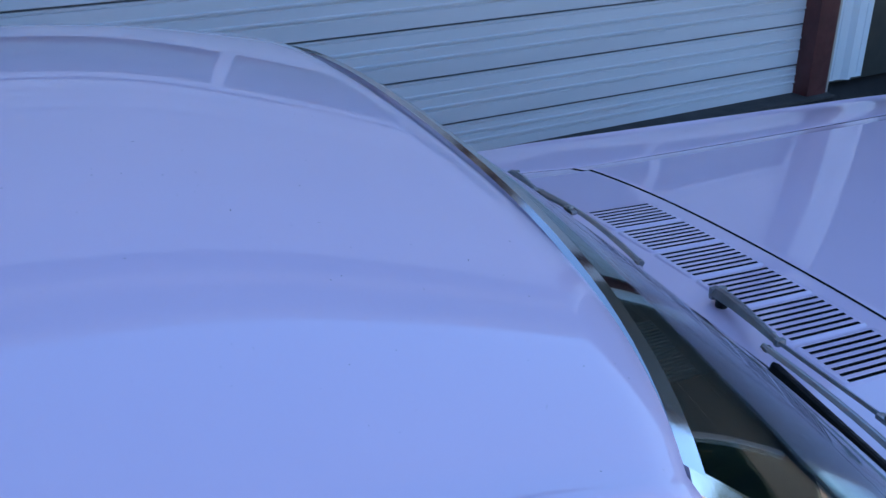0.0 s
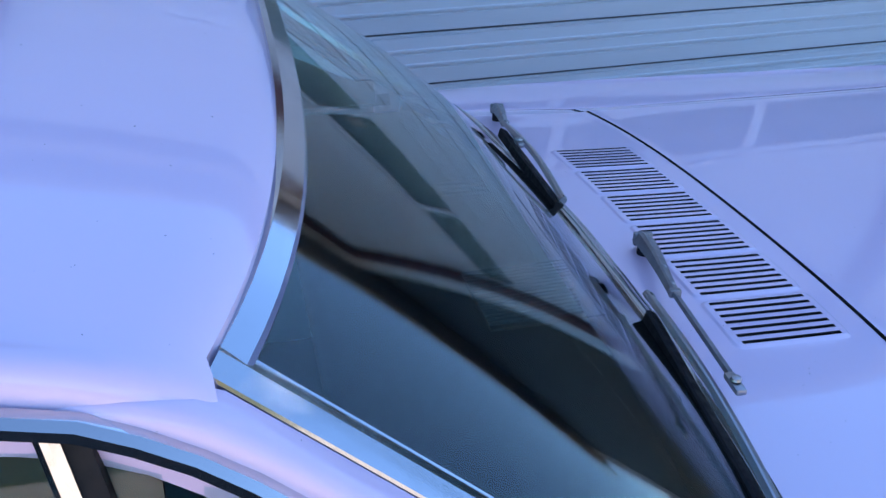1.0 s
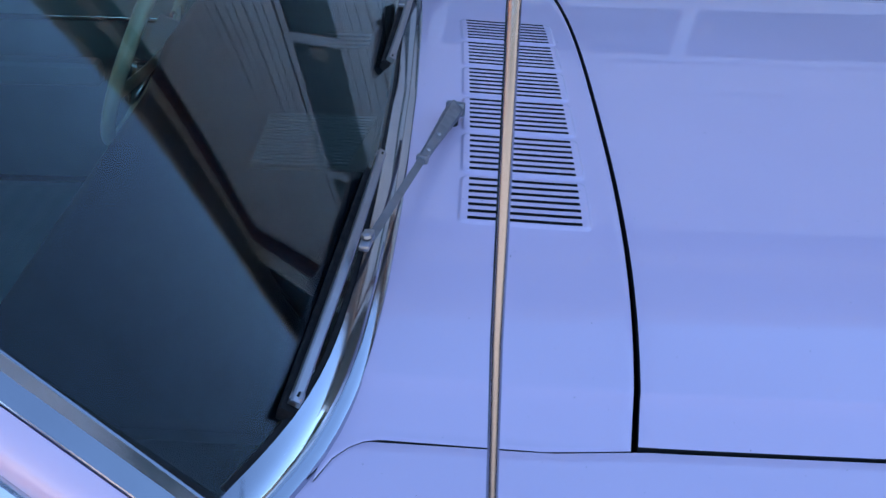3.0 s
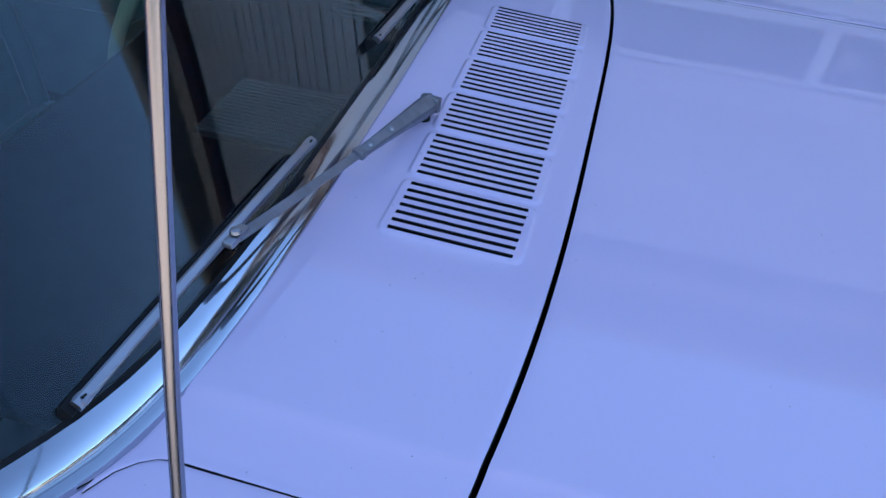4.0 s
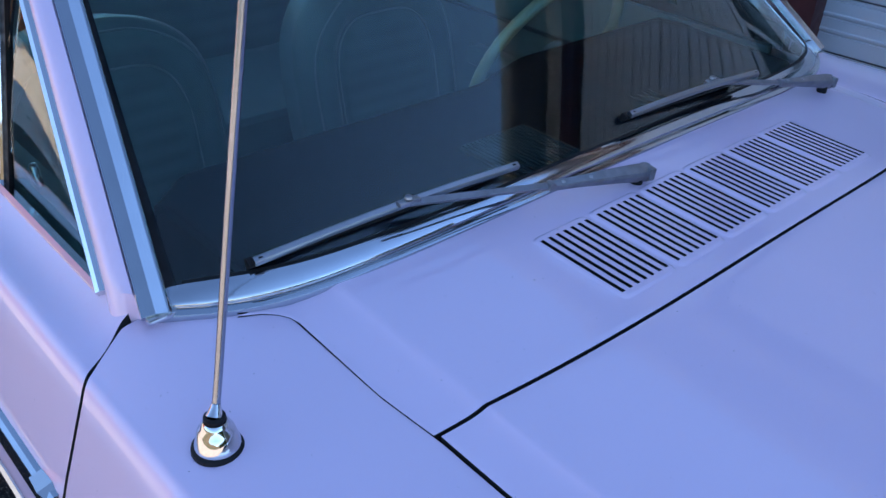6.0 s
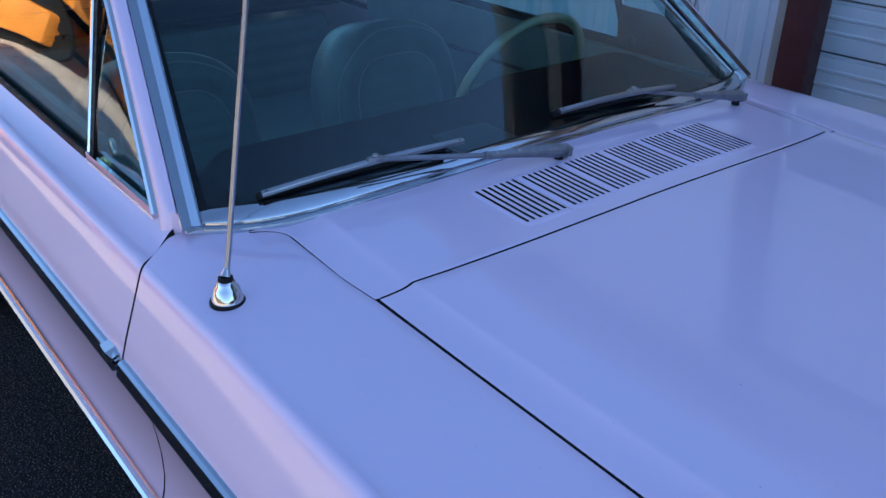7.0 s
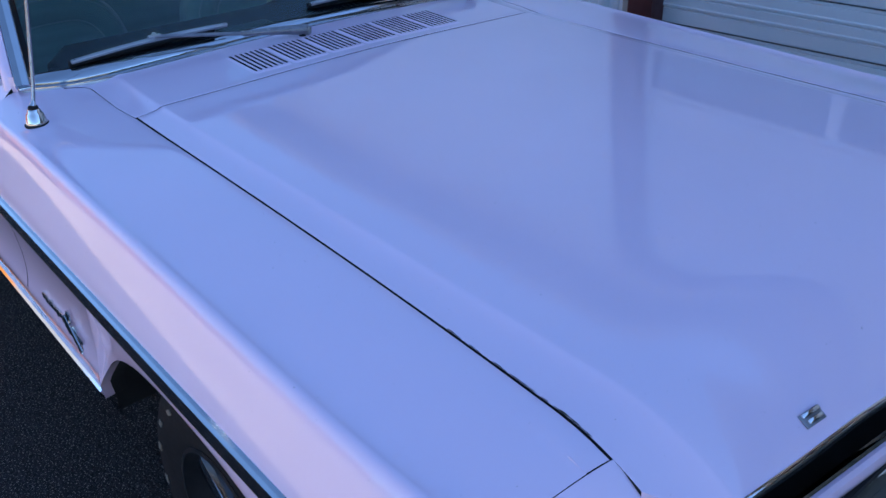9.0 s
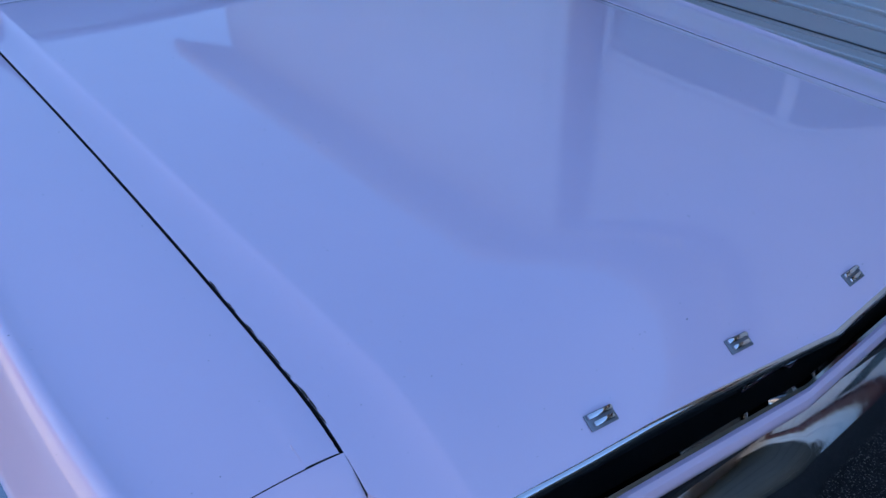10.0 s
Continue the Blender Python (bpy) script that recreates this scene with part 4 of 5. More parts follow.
for s in (-1, 1):
    q = 1 if s < 0 else -1
    path = [at_side(side_edge(x), s) + np.array((0, s * 0.004, 0)) for x in np.r_[np.linspace(-0.402, -0.80, 16), np.linspace(-0.86, -2.0, 16)]]
    along(path, [(q * a, b) for a, b in [(0.006, -0.010), (0.0105, -0.004), (0.0105, 0.003), (0.006, 0.008), (0.0, 0.009), (-0.005, 0.005), (-0.006, -0.008)]], CHROME, "drip_rail", "chrome drip rail over the side window", up=(0, s * 0.8, 0.6))
    # side glass, vent window and their frames
    def pane(x0, x1, n=12, lo=0.955):
        G = []
        for x in np.linspace(x0, x1, n):
            top = side_edge(x)
            bot = np.array((x, 0.779, lo))
            G.append([at_side(bot + (top - bot) * u + np.array((0, 0.006 * math.sin(math.pi * u) - 0.010 * u, 0)), s) for u in np.linspace(0, 1, 8)])
        return sheet(G, 0.004, (0, -s, 0))
    g = part("side_window", pane(-0.765, -1.60), TINT_GLASS, car, "side window glass, wound up")
    g.visible_shadow = False
    g = part("vent_window", pane(-0.425, -0.745, 10), TINT_GLASS, car, "triangular vent window glass")
    g.visible_shadow = False
    bar0, bar1 = at_side((-0.752, 0.786, 0.945), s), at_side((-0.815, 0.700, 1.285), s)
    along([bar0 + (bar1 - bar0) * u for u in np.linspace(0, 1, 6)], [(-0.006, 0.003), (-0.002, 0.006), (0.002, 0.006), (0.006, 0.003), (0.006, -0.006), (-0.006, -0.006)], CHROME, "division_bar", "upright chrome vent window bar", up=(0, s, 0))
    along([bar0 + (bar1 - bar0) * u + np.array((0.012, -s * 0.004, 0)) for u in np.linspace(0, 1, 6)], [(-0.006, 0.004), (0.006, 0.004), (0.006, -0.006), (-0.006, -0.006)], RUBBER, "division_seal", "black rubber vent window seal", up=(0, s, 0))
    along([at_side((x, 0.790, 0.957), s) for x in np.linspace(-0.42, -0.745, 8)], [(q * a, b) for a, b in [(-0.004, 0.012), (0.006, 0.010), (0.010, -0.004), (-0.004, -0.008)]], CHROME, "vent_sill", "chrome sill under the vent window")
    along([at_side((x, 0.786, 0.955), s) for x in np.linspace(-0.76, -1.60, 12)], [(q * a, b) for a, b in [(-0.006, 0.010), (0.002, 0.008), (0.004, -0.010), (-0.006, -0.010)]], RUBBER, "belt_seal", "black rubber belt seal")
    latch = part("vent_latch", box(0.034, 0.010, 0.030, 0.004, tuple(at_side((-0.70, 0.752, 0.985), s)), taper=(0.4, 1)), CHROME, car, "small chrome vent latch")
    # door frame behind the window and rear side of the cabin
    part("door_pillar", sheet([[at_side((x, a, zz), s) for zz, a in ((0.95, 0.784), (1.10, 0.750), (1.30, 0.690))] for x in (-1.60, -1.605, -1.66, -1.665)], 0.03, (0, -s, 0)), PAINT, car)
    part("quarter_window", sheet([[at_side(np.array((x, 0.779, 0.955)) + (side_edge(x) - np.array((x, 0.779, 0.955))) * u, s) for u in (0, 0.5, 1)] for x in np.linspace(-1.67, -1.95, 5)], 0.004, (0, -s, 0)), TINT_GLASS, car, "rear side window glass").visible_shadow = False
    C = []
    for u in np.linspace(0, 1, 8):
        f, b = np.array((-1.95 - 0.10 * u, 0.690 + 0.10 * u, 1.30 - 0.345 * u)), np.array((-2.03 - 0.48 * u, 0.640 + 0.11 * u, 1.315 - 0.365 * u))
        C.append([at_side(f + (b - f) * t + np.array((0, 0.012 * math.sin(math.pi * t), 0)), s) for t in np.linspace(0, 1, 6)])
    part("rear_pillar", sheet(C, 0.03, (0, -s, 0)), PAINT, car)

rg = part("rear_window", sheet([[(-2.02 - 0.47 * u + 0.06 * v * v, v * (0.64 + 0.09 * u), 1.325 - 0.365 * u + 0.02 * math.sin(math.pi * u) - 0.02 * v * v) for v in np.linspace(-1, 1, 13)] for u in np.linspace(0, 1, 9)], 0.005), TINT_GLASS, car, "curved rear window glass")
rg.visible_shadow = False
part("deck_lid", sheet([[(x, y, 0.955 - 0.02 * (y / 0.75) ** 2 - 0.05 * max(0, (-2.9 - x) / 0.2) ** 2 + 0.006) for y in np.linspace(-0.785, 0.785, 15)] for x in np.linspace(-2.46, -3.06, 12)], 0.02), PAINT, car)
part("tail_panel", sheet([[(-3.04 - 0.03 * math.sin(math.pi * u), y, 0.93 - 0.60 * u) for y in np.linspace(-0.84, 0.84, 9)] for u in np.linspace(0, 1, 8)], 0.03, (1, 0, 0)), PAINT, car)
part("rear_bumper", sweep([(-3.12 + 0.05 * abs(y), y, 0.55) for y in np.linspace(-0.9, 0.9, 21)], [(-0.045, 0.0), (-0.03, 0.07), (0.03, 0.08), (0.03, -0.08), (-0.03, -0.07)]), CHROME, car, "chrome rear bumper")

# ---- inside ----
def dash_top():
    P = []
    for y in np.r_[-0.618, -0.616, -0.610, np.linspace(-0.60, 0.66, 44), 0.685]:
        hump = 0.030 * float(smooth01((y - 0.03) / 0.14)) * float(smooth01((0.66 - y) / 0.10))
        edge = 1 - float(smooth01((abs(y) - (0.555 if y < 0 else 0.63)) / 0.063))
        row = []
        for x, zz in ((-0.27, 0.955), (-0.34, 0.962), (-0.46, 0.966), (-0.56, 0.966), (-0.615, 0.962), (-0.638, 0.950), (-0.645, 0.930), (-0.635, 0.90), (-0.60, 0.80), (-0.58, 0.70)):
            rear = max(0, min(1, (-0.40 - x) / 0.15))
            row.append((min(x, -0.27 - 0.10 * abs(y)) if x > -0.3 else x, y, zz + hump * rear * (1 if zz > 0.92 else 0.3) - 0.035 * (1 - edge) ** 2))
        P.append(row)
    return sheet(P, 0.02, (0.3, 0, -0.7), angle=50)


dashboard = part("dashboard", dash_top(), NAVY, car, "dark navy padded dashboard")
# speaker grille and defroster slots in the top of the dashboard
part("grille_well", box(0.152, 0.150, 0.004, 0.0015, (-0.355, -0.128, 0.9655)), BLACK, dashboard, "black speaker opening")
for k in range(17):
    part("grille_slat", box(0.150 - 0.0016 * k, 0.0048, 0.004, 0.0012, (-0.355 - 0.0008 * k, -0.058 - 0.0084 * k, 0.9690)), DASH_GREY, dashboard)
for y in (0.196, 0.214, 0.232, 0.250):
    part("defroster_slot", box(0.115, 0.0060, 0.004, 0.0015, (-0.372, y, 0.968)), BLACK, dashboard, "black defroster slot")
part("glovebox_trim", box(0.006, 0.55, 0.012, 0.003, (-0.632, -0.30, 0.865)), CHROME, car, "thin chrome dash strip")
wc = np.array((-0.712, 0.320, 0.926))
wa = np.array((-0.913, 0, 0.409))
wa /= np.linalg.norm(wa)
e1, e2 = np.array((0, 1.0, 0)), np.cross(wa, np.array((0, 1.0, 0)))
stw = empty("steering_wheel", 0, 0, 0)
stw.parent = car
ring = [wc + 0.200 * (math.cos(t) * e1 + math.sin(t) * e2) for t in np.linspace(0, 2 * math.pi, 49)]
part("rim", sweep(ring, circle(0.0125, 10), caps=False, up=tuple(wa), angle=180), IVORY, stw, "ivory steering wheel rim")
for a in (0.15, math.pi - 0.15):
    d = math.cos(a) * e1 + math.sin(a) * e2
    part("spoke", sweep([wc - wa * 0.03 + d * 0.03, wc - wa * 0.02 + d * 0.11, wc + d * 0.20], circle(0.018, 8, 0.006), up=tuple(wa)), IVORY, stw)
part("horn_ring", sweep([wc - wa * 0.005 + 0.125 * (math.cos(t) * e1 + abs(math.sin(t)) * e2) for t in np.linspace(0, math.pi, 25)], circle(0.005, 8), up=tuple(wa)), CHROME, stw, "chrome horn ring")
part("column", sweep([wc, wc - wa * 0.12, wc - wa * 0.34], circle(0.042, 12), up=(0, 1, 0)), AQUA_DARK, stw)


def back_half(v):
    """Half the width of the seat back at height v from 0 to 1."""
    return 0.258 * (0.90 + 0.10 * min(1, v / 0.35)) * max(0.0, 1 - max(0.0, (v - 0.50) / 0.50) ** 3.0) ** (1 / 2.6)


def back_point(u, v, lift=0.0):
    inner = ((abs(u) / 0.64) ** 4 + (max(0, v - 0.42) / 0.40) ** 4 + (max(0, 0.42 - v) / 0.60) ** 4) ** 0.25
    pleat = 0.006 * abs(math.sin(math.pi * v * 14)) ** 0.7 if inner < 0.96 else 0.0
    bord = 0.018 * float(smooth01((inner - 1.0) / 0.22)) * (1 - float(smooth01((abs(u) - 0.72) / 0.4)))
    groove = -0.007 * math.exp(-((inner - 1.0) / 0.04) ** 2)
    side = -0.05 * max(0, abs(u) - 0.80) ** 2 / 0.04 - 0.05 * max(0, v - 0.86) ** 2 / 0.0196
    return np.array((pleat + bord + groove + side + 0.02 + lift, u * back_half(v), v * 0.60))


def bucket_back():
    """A seat back with a raised border and pleated middle; origin at its lower middle."""
    P = []
    for u in np.linspace(-1, 1, 41):
        P.append([back_point(u, 1 - (1 - k) ** 1.7) for k in np.linspace(0, 0.998, 80)])
    return sheet(P, 0.09, (-1, 0, 0), angle=180)


def back_piping(size):
    """A thin welt round the seat back, at a share of its outline."""
    pts = []
    for t in np.linspace(-0.2, math.pi + 0.2, 40):
        c, s_ = math.cos(t), math.sin(t)
        u = math.copysign(abs(c) ** 0.5, c) * 0.64 * size
        v = 0.42 + (0.40 if s_ > 0 else 0.60) * math.copysign(abs(s_) ** 0.5, s_) * (size if size < 1.2 else 1.34)
        pts.append(back_point(u, min(v, 0.985), 0.004))
    return sweep(pts, circle(0.0028, 6), up=(1, 0, 0), angle=180)


def bucket_base():
    P = []
    for u in np.linspace(-1, 1, 17):
        P.append([(0.02 + 0.50 * v, u * 0.25, 0.10 * (1 - 0.5 * abs(u) ** 6) * (1 - 0.5 * max(0, v - 0.85) / 0.15) + 0.006 * abs(math.sin(v * 30)) * (abs(u) < 0.7)) for v in np.linspace(0, 1, 33)])
    return sheet(P, 0.12, (0, 0, -1), angle=180)


for y in (-0.375, 0.375):
    st = tagged(empty("bucket_seat", -1.25, y, 0.37), "aqua vinyl bucket seat with horizontal pleats", "seat", group="front seats")
    tilt = (0, radians(-13), 0)
    bk = part("backrest", bucket_back(), AQUA, st)
    part("panel_piping", back_piping(1.0), PIPING, bk, "pale piping round the pleated panel")
    part("edge_piping", back_piping(1.44), PIPING, bk, "pale piping along the seat edge")
    bk.rotation_euler = tilt
    part("cushion", bucket_base(), AQUA, st)


def bench():
    P = []
    for u in np.linspace(-1, 1, 41):
        P.append([(-2.02 - 0.16 * v + 0.008 * abs(math.sin(v * 24)) * (0.1 < abs(u) < 0.92) + 0.02 * (1 - abs(u) ** 8) , u * 0.62, 0.45 + 0.385 * v - 0.03 * max(0, v - 0.9) / 0.1) for v in np.linspace(0, 1, 37)])
    return sheet(P, 0.14, (-1, 0, 0), angle=180)


rb = tagged(empty("rear_seat", 0, 0, 0), "aqua pleated vinyl rear bench seat", "seat")
part("backrest", bench(), AQUA, rb)
part("cushion", box(0.52, 1.22, 0.16, 0.04, (-1.80, 0, 0.47), 3), AQUA, rb)
part("parcel_shelf", box(0.36, 1.36, 0.02, 0.004, (-2.33, 0, 0.845)), NAVY, car, "dark parcel shelf")
part("cabin_floor", box(2.2, 1.60, 0.03, 0, (-1.40, 0, 0.355)), CARPET, car, "dark carpeted cabin floor")
for s in (-1, 1):
    part("door_card", sheet([[(x, s * (0.735 - 0.02 * math.sin(8 * zz)), zz) for zz in np.linspace(0.38, 0.952, 14)] for x in np.linspace(-0.42, -2.02, 12)], 0.02, (0, s, 0)), AQUA_DARK, car, "aqua vinyl door lining")
    part("lining_strip", box(1.05, 0.008, 0.012, 0.003, (-1.05, s * 0.722, 0.80)), CHROME, car, "thin chrome strip on the door lining")
    part("arm_rest", box(0.34, 0.055, 0.06, 0.02, (-1.15, s * 0.70, 0.68), 3), AQUA, car)
    part("window_crank", joined([box(0.12, 0.012, 0.018, 0.004, (-0.86, s * 0.705, 0.70)), revolve([(0.0005, 0.0), (0.012, 0.0), (0.012, 0.03), (0.0005, 0.03)], 10, "y", (-0.91, s * 0.70 - 0.015, 0.70))]), CHROME, car, "chrome window crank")
# added on the driver's side only, to darken what the windshield looks through
part("vent_blocker", sheet([[(x, y, z) for z, y in ((0.940, 0.752), (0.985, 0.748), (1.000 + 0.5 * max(0, -0.46 - x) * (x > -0.60) + 0.07 * (x <= -0.60), 0.744))] for x in np.linspace(-0.41, -0.76, 9)], 0.012, (0, 1, 0)), CARPET, car, "dark panel added to block the view through the vent window")
part("firewall_pad", box(0.02, 1.5, 0.45, 0, (-0.40, 0, 0.60)), CARPET, car, "dark carpet under the dashboard")
mir = empty("inside_mirror", -0.66, 0.0, 1.255)
mir.parent = car
part("housing", box(0.02, 0.20, 0.055, 0.008), CHROME, mir)

# outside mirror on the driver's door
om = empty("door_mirror", -0.66, 0.865, 0.945)
om.parent = car
part("base", box(0.10, 0.04, 0.02, 0.008, (0, 0, 0.01), 3), CHROME, om)
part("stalk", sweep([(0, 0, 0.015), (0.01, 0.012, 0.06), (0, 0.03, 0.09)], circle(0.010, 8), up=(1, 0, 0)), CHROME, om)
part("head", revolve([(0.0005, 0.045), (0.03, 0.038), (0.052, 0.018), (0.058, -0.01), (0.054, -0.016), (0.0005, -0.014)], 24, "x", (0, 0.04, 0.115)), CHROME, om)

# ---- wipers ----
def wiper(pivot, joint, tip_out, tip_in):
    pivot, joint, a, b = map(np.array, (pivot, joint, tip_out, tip_in))
    w = empty("windshield_wiper", 0, 0, 0)
    w.parent = car
    d = joint - pivot
    L = np.linalg.norm(d)
    d = d / L
    up = (0.5, 0, 0.85)
    turn_z = Matrix.Rotation(math.atan2(d[1], d[0]), 4, "Z") @ Matrix.Rotation(-math.asin(d[2]), 4, "Y")
    q = lambda t, lift=0.0: pivot + d * L * t + np.array((0.5, 0, 0.85)) * lift
    part("spindle", revolve([(0.015, -0.036), (0.015, -0.026), (0.0095, -0.022), (0.0095, 0.0), (0.0005, 0.001)], 16, "z", tuple(pivot + d * 0.008)), RUBBER, w, "black wiper spindle")
    part("arm_head", sweep([q(-0.030, 0.004), q(0.03, 0.006), q(0.14, 0.006), q(0.30, 0.003), q(0.43, 0.000)], [(-0.0118, -0.011), (-0.0118, 0.003), (-0.0085, 0.0075), (0.0085, 0.0075), (0.0118, 0.003), (0.0118, -0.011)], up=up, scale=[0.98, 1.0, 0.84, 0.62, 0.52], angle=24), WORN, w, "grey folded wiper arm head")
    part("head_cap", box(0.011, 0.0265, 0.0195, 0.0028, tuple(q(-0.022, 0.003)), rot=turn_z), WORN, w, "blunt pressed end of the wiper head")
    part("knuckle", box(0.010, 0.0145, 0.0105, 0.0018, tuple(q(0.43, 0.0)), rot=turn_z), WORN, w)
    part("arm", sweep([q(0.42, -0.001), q(0.65, 0.001), q(1.0, 0.004)], [(-0.0046, -0.0022), (-0.0046, 0.0022), (0.0046, 0.0022), (0.0046, -0.0022)], up=up), WORN, w)
    for t in (0.26, 0.38):
        part("rivet", revolve([(0.0005, 0.003), (0.0028, 0.002), (0.0036, 0.0)], 10, "z", tuple(q(t, 0.0046 if t > 0.3 else 0.0078))), STEEL, w)
    e = (b - a) / np.linalg.norm(b - a)
    part("clip", joined([box(0.032, 0.0112, 0.007, 0.0022, tuple(joint + np.array((0, 0, 0.004))), rot=Matrix.Rotation(math.atan2(e[1], e[0]), 4, "Z")), revolve([(0.0005, 0.013), (0.005, 0.012), (0.006, 0.009)], 10, "z", tuple(joint))]), STEEL, w, "riveted blade clip")
    pts = [a + (b - a) * t + np.array((0.5, 0, 0.85)) * 0.010 * math.sin(math.pi * t) for t in np.linspace(0, 1, 13)]
    part("blade_frame", sweep(pts, [(-0.0055, -0.004), (-0.0048, 0.002), (-0.003, 0.0035), (0.003, 0.0035), (0.0048, 0.002), (0.0055, -0.004)], up=up, angle=30), STEEL, w, "steel wiper blade frame")
    rub = [p + np.array((-0.009, 0, -0.009)) - np.array((0.5, 0, 0.85)) * 0.010 * math.sin(math.pi * t) for p, t in zip(pts[:-1], np.linspace(0, 1, 13)[:-1])]
    rub[0] = rub[0] - e * 0.004
    part("blade_rubber", sweep(rub, [(-0.004, -0.009), (-0.0075, 0.004), (-0.006, 0.007), (0.006, 0.007), (0.006, 0.002), (0.001, -0.009)], up=up), RUBBER, w)
    for p in (pts[0] + e * 0.008, pts[-1] - e * 0.008):
        part("end_cap", box(0.012, 0.0125, 0.0065, 0.003, tuple(p), rot=Matrix.Rotation(math.atan2(e[1], e[0]), 4, "Z")), STEEL, w)
        part("cap_hole", box(0.006, 0.006, 0.003, 0.0008, tuple(p + np.array((0.0, 0, 0.0028))), rot=Matrix.Rotation(math.atan2(e[1], e[0]), 4, "Z")), BLACK, w, "small black hole in the end cap")


wiper((-0.171, -0.077, 0.992), (-0.254, -0.455, 1.032), (-0.297, -0.653, 1.005), (-0.254, -0.258, 1.027))
wiper((-0.199, 0.540, 0.982), (-0.258, 0.222, 1.034), (-0.262, 0.003, 1.032), (-0.246, 0.350, 1.028))

# ---- aerial on the fender ----
an = empty("aerial", -0.128, -0.804, float(fender_z(-0.128, 0.804)))
an.parent = car
part("gasket", revolve([(0.0005, 0.003), (0.0235, 0.003), (0.0262, 0.0015), (0.0268, -0.004)], 24), RUBBER, an, "black rubber aerial gasket")
part("base", revolve([(0.0232, 0.001), (0.0232, 0.005), (0.0222, 0.008), (0.0182, 0.023), (0.0150, 0.027), (0.0145, 0.030), (0.0115, 0.034)], 28), CHROME, an, "chrome aerial base")
part("collar", revolve([(0.0100, 0.033), (0.0110, 0.035), (0.0110, 0.039), (0.008, 0.041)], 20), RUBBER, an)
part("ferrule", sweep([(0.0, 0.0, 0.039), (-0.0016, 0.0022, 0.043), (-0.0034, 0.0050, 0.050)], circle(0.0085, 16), up=(0, 1, 0), scale=[1.0, 0.8, 0.54]), CHROME, an)
part("mast", sweep([(-0.003, 0.004, 0.045), (-0.009, 0.014, 0.08), (-0.0135, 0.043, 0.24), (-0.0154, 0.078, 0.44), (-0.0156, 0.117, 0.64), (-0.0142, 0.159, 0.84)], circle(0.0042, 14), up=(0, 1, 0), angle=60), MAST, an, "slim steel aerial mast")

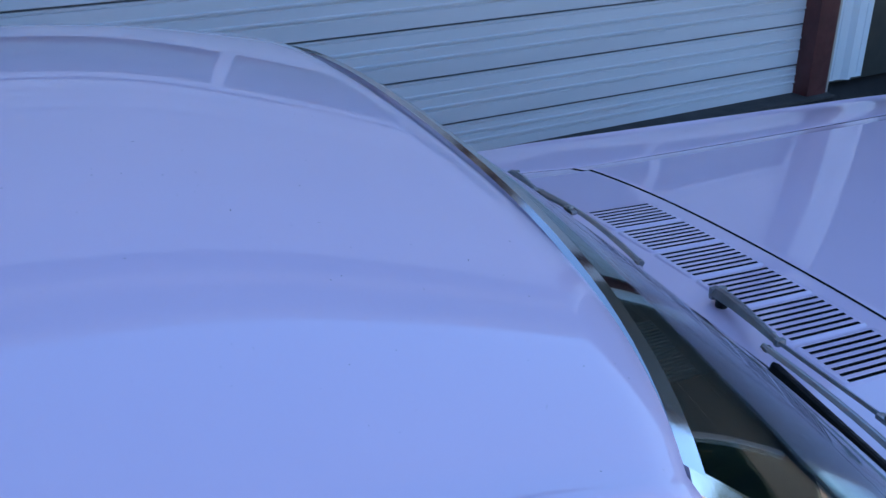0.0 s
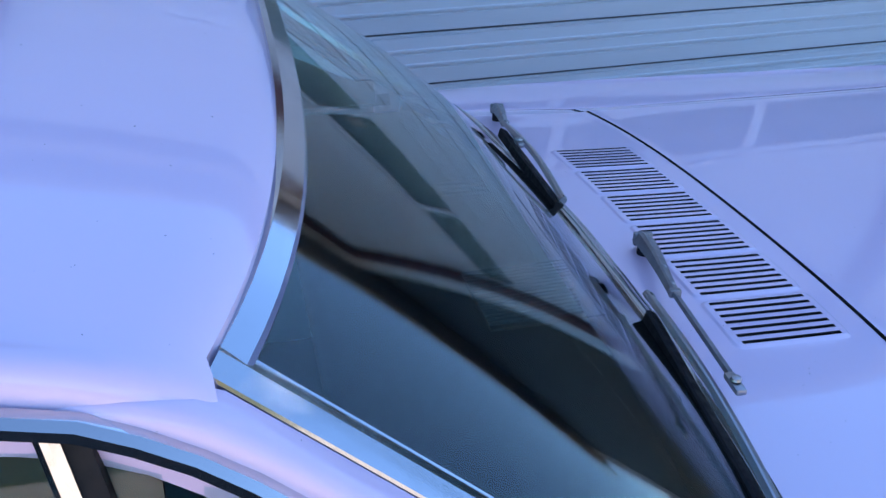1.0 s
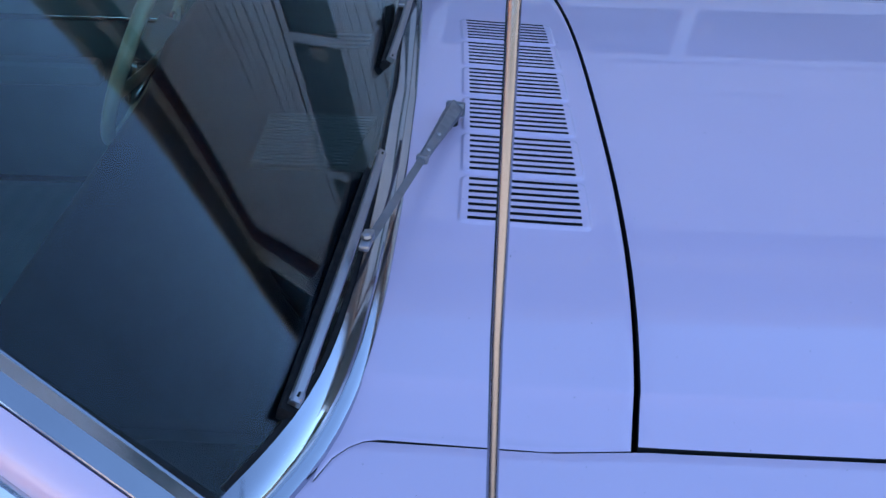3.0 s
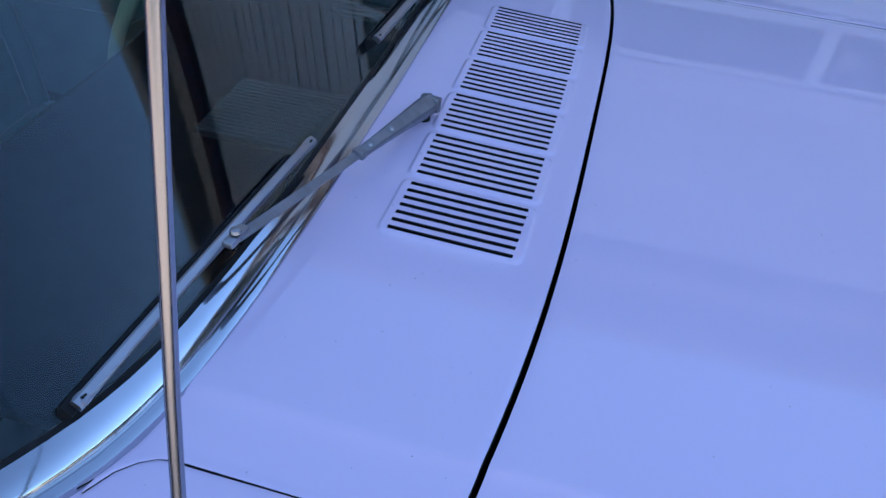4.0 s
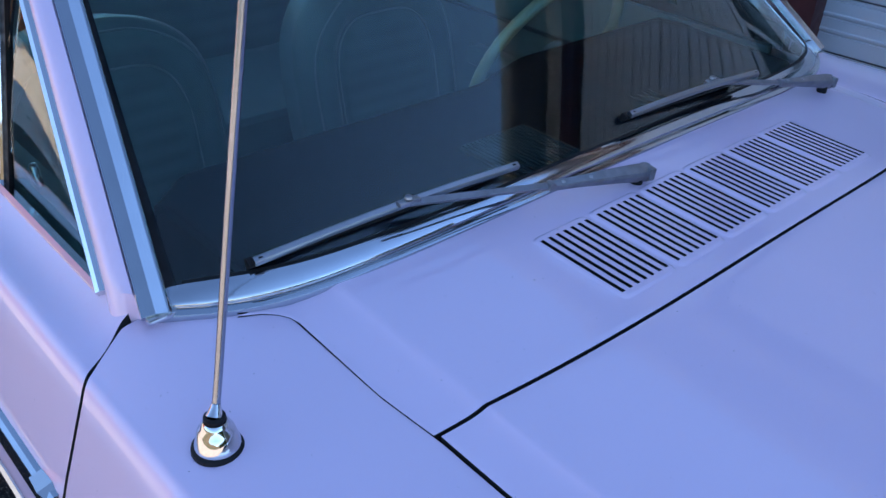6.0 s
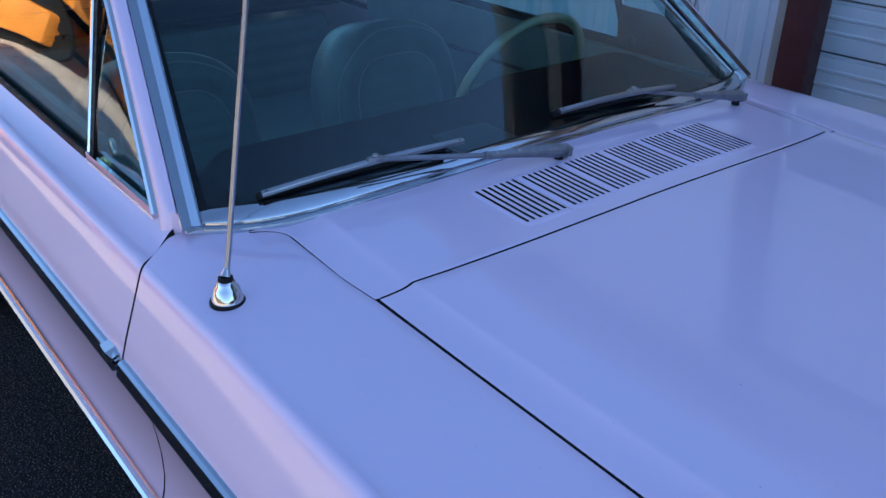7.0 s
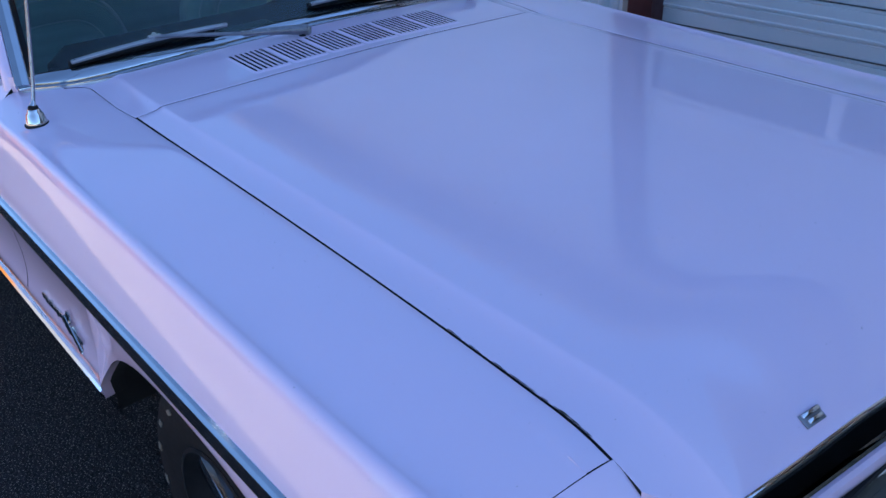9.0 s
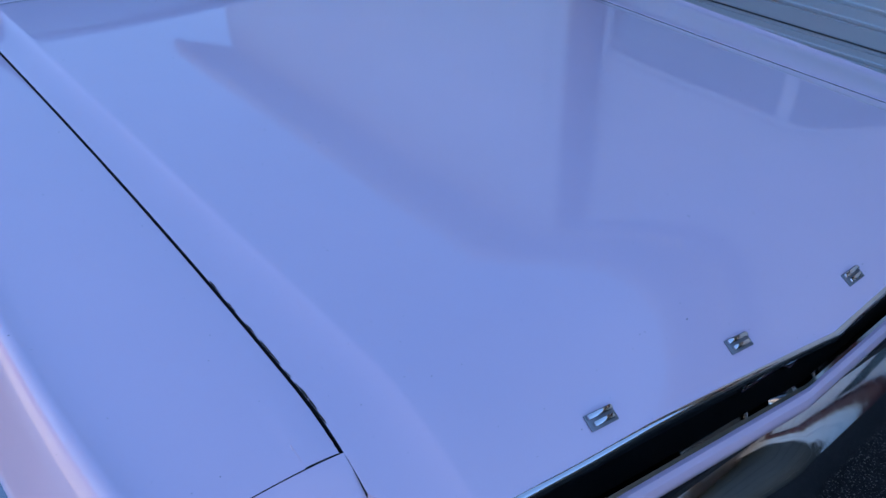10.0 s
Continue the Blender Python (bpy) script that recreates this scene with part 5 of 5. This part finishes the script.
# ---- across the yard, seen in the glass and chrome ----
def excavator():
    ex = tagged(empty("excavator", -11.8, -4.3, 0, 160), "orange tracked excavator parked in the sun", "excavator")
    for s in (-1, 1):
        tr = part("track", sweep([(2.0 * math.cos(t), s * 1.1, 0.45 + 0.43 * math.sin(t)) for t in np.linspace(0, 2 * math.pi, 33)], [(-0.20, 0.05), (0.20, 0.05), (0.20, -0.05), (-0.20, -0.05)], caps=False, up=(0, 1, 0)), RUBBER, ex, "black crawler track")
        part("track_frame", box(3.2, 0.50, 0.55, 0.08, (0, s * 1.1, 0.45)), ORANGE, ex)
        part("body_panel", box(3.3, 0.12, 0.75, 0.05, (-0.3, s * 1.24, 1.5)), ORANGE, ex)
    part("deck", box(3.6, 2.4, 0.35, 0.08, (-0.3, 0, 1.15)), ORANGE, ex)
    part("counterweight", box(0.9, 2.5, 0.9, 0.25, (-1.8, 0, 1.7), 3), ORANGE, ex)
    part("engine_cover", box(1.7, 1.3, 0.8, 0.12, (-0.7, -0.5, 1.7)), ORANGE, ex)
    cb = part("cab", box(1.4, 1.0, 1.6, 0.15, (0.8, 0.65, 2.05), taper=(0.8, 0.9)), ORANGE, ex)
    part("cab_window", box(0.7, 1.02, 0.55, 0.06, (0.85, 0.66, 2.30), taper=(0.8, 0.9)), BLACK, cb, "dark cab window")
    part("boom", sweep([(1.0, -0.25, 1.5), (2.0, -0.25, 3.1), (3.2, -0.25, 3.5), (4.6, -0.25, 2.7)], [(-0.18, 0.28), (0.18, 0.28), (0.18, -0.28), (-0.18, -0.28)], up=(0, 1, 0)), ORANGE, ex)
    part("stick", sweep([(4.5, -0.25, 2.9), (4.9, -0.25, 1.6), (5.0, -0.25, 0.7)], [(-0.14, 0.2), (0.14, 0.2), (0.14, -0.2), (-0.14, -0.2)], up=(0, 1, 0)), ORANGE, ex)
    part("ram", sweep([(1.2, -0.25, 1.2), (2.3, -0.25, 2.6)], circle(0.08, 10), up=(0, 1, 0)), STEEL, ex)
    part("bucket", box(0.9, 1.0, 0.7, 0.15, (4.7, -0.25, 0.42), taper=(0.6, 1)), BLACK, ex, "dark steel digging bucket")


excavator()
barn = tagged(empty("barn", -25, -14, 0, 118), "weathered red barn beyond the machine", "barn")
part("barn_wall", box(30, 7, 4.6, 0.02, (0, 0, 2.3)), BRICK_RED, barn)
part("barn_roof", mesh_of("gable", [(-15.3, -3.9, 4.5), (15.3, -3.9, 4.5), (15.3, 0, 7.0), (-15.3, 0, 7.0), (-15.3, 3.9, 4.5), (15.3, 3.9, 4.5)], [(0, 1, 2, 3), (3, 2, 5, 4), (0, 3, 4), (1, 5, 2)], smooth=False), ROOFING, barn)
tagged(part("verge", sheet([[(x, y, 0.03 + 0.05 * math.sin(x * 0.7) * math.cos(y)) for y in np.linspace(-60, -16, 12)] for x in np.linspace(-60, 60, 30)], 0.05), GRASS), "dry grass verge past the lot", "grass", kind="stuff")


def hillside():
    """An unseen dry hill added to close off low sky; its top edge rolls."""
    P = []
    for x in np.linspace(-230, 230, 70):
        top = 11 + 2.5 * math.sin(x * 0.021 + 1.0) + 1.2 * math.sin(x * 0.067) + 0.6 * math.sin(x * 0.19)
        P.append([(x, -50 - 80 * u + 0.0008 * x * x, -0.3 + top * float(smooth01(u * 1.02)) * (1 + 0.03 * math.sin(x * 0.3 + u * 9))) for u in np.linspace(0, 1, 16)])
    return sheet(P, angle=60)


def woods():
    """An unseen dark rise added ahead of the car, its top edge ragged with crowns."""
    P = []
    for y in np.linspace(-28, 150, 240):
        top = 9 + 2.0 * math.sin(y * 0.05) + 0.9 * math.sin(y * 0.41 + 1) + 0.6 * abs(math.sin(y * 1.3)) + random.uniform(-0.35, 0.35)
        P.append([(70 + 14 * u + 1.2 * math.sin(y * 0.23) + random.uniform(-0.5, 0.5), y, -0.3 + top * math.sin(u * math.pi / 2)) for u in np.linspace(0, 1, 14)])
    return sheet(P, angle=20)


# added to keep bright horizon sky out of the windshield reflection
tagged(part("backdrop", woods(), WOODS), "added dark green rise that blocks the low sky ahead", "woods", kind="structure")
# added to cut blue skylight and bounce warm light onto the car's side
tagged(part("backdrop", hillside(), HILL), "added dry hillside beyond the lot that warms the light", "hill", kind="structure")
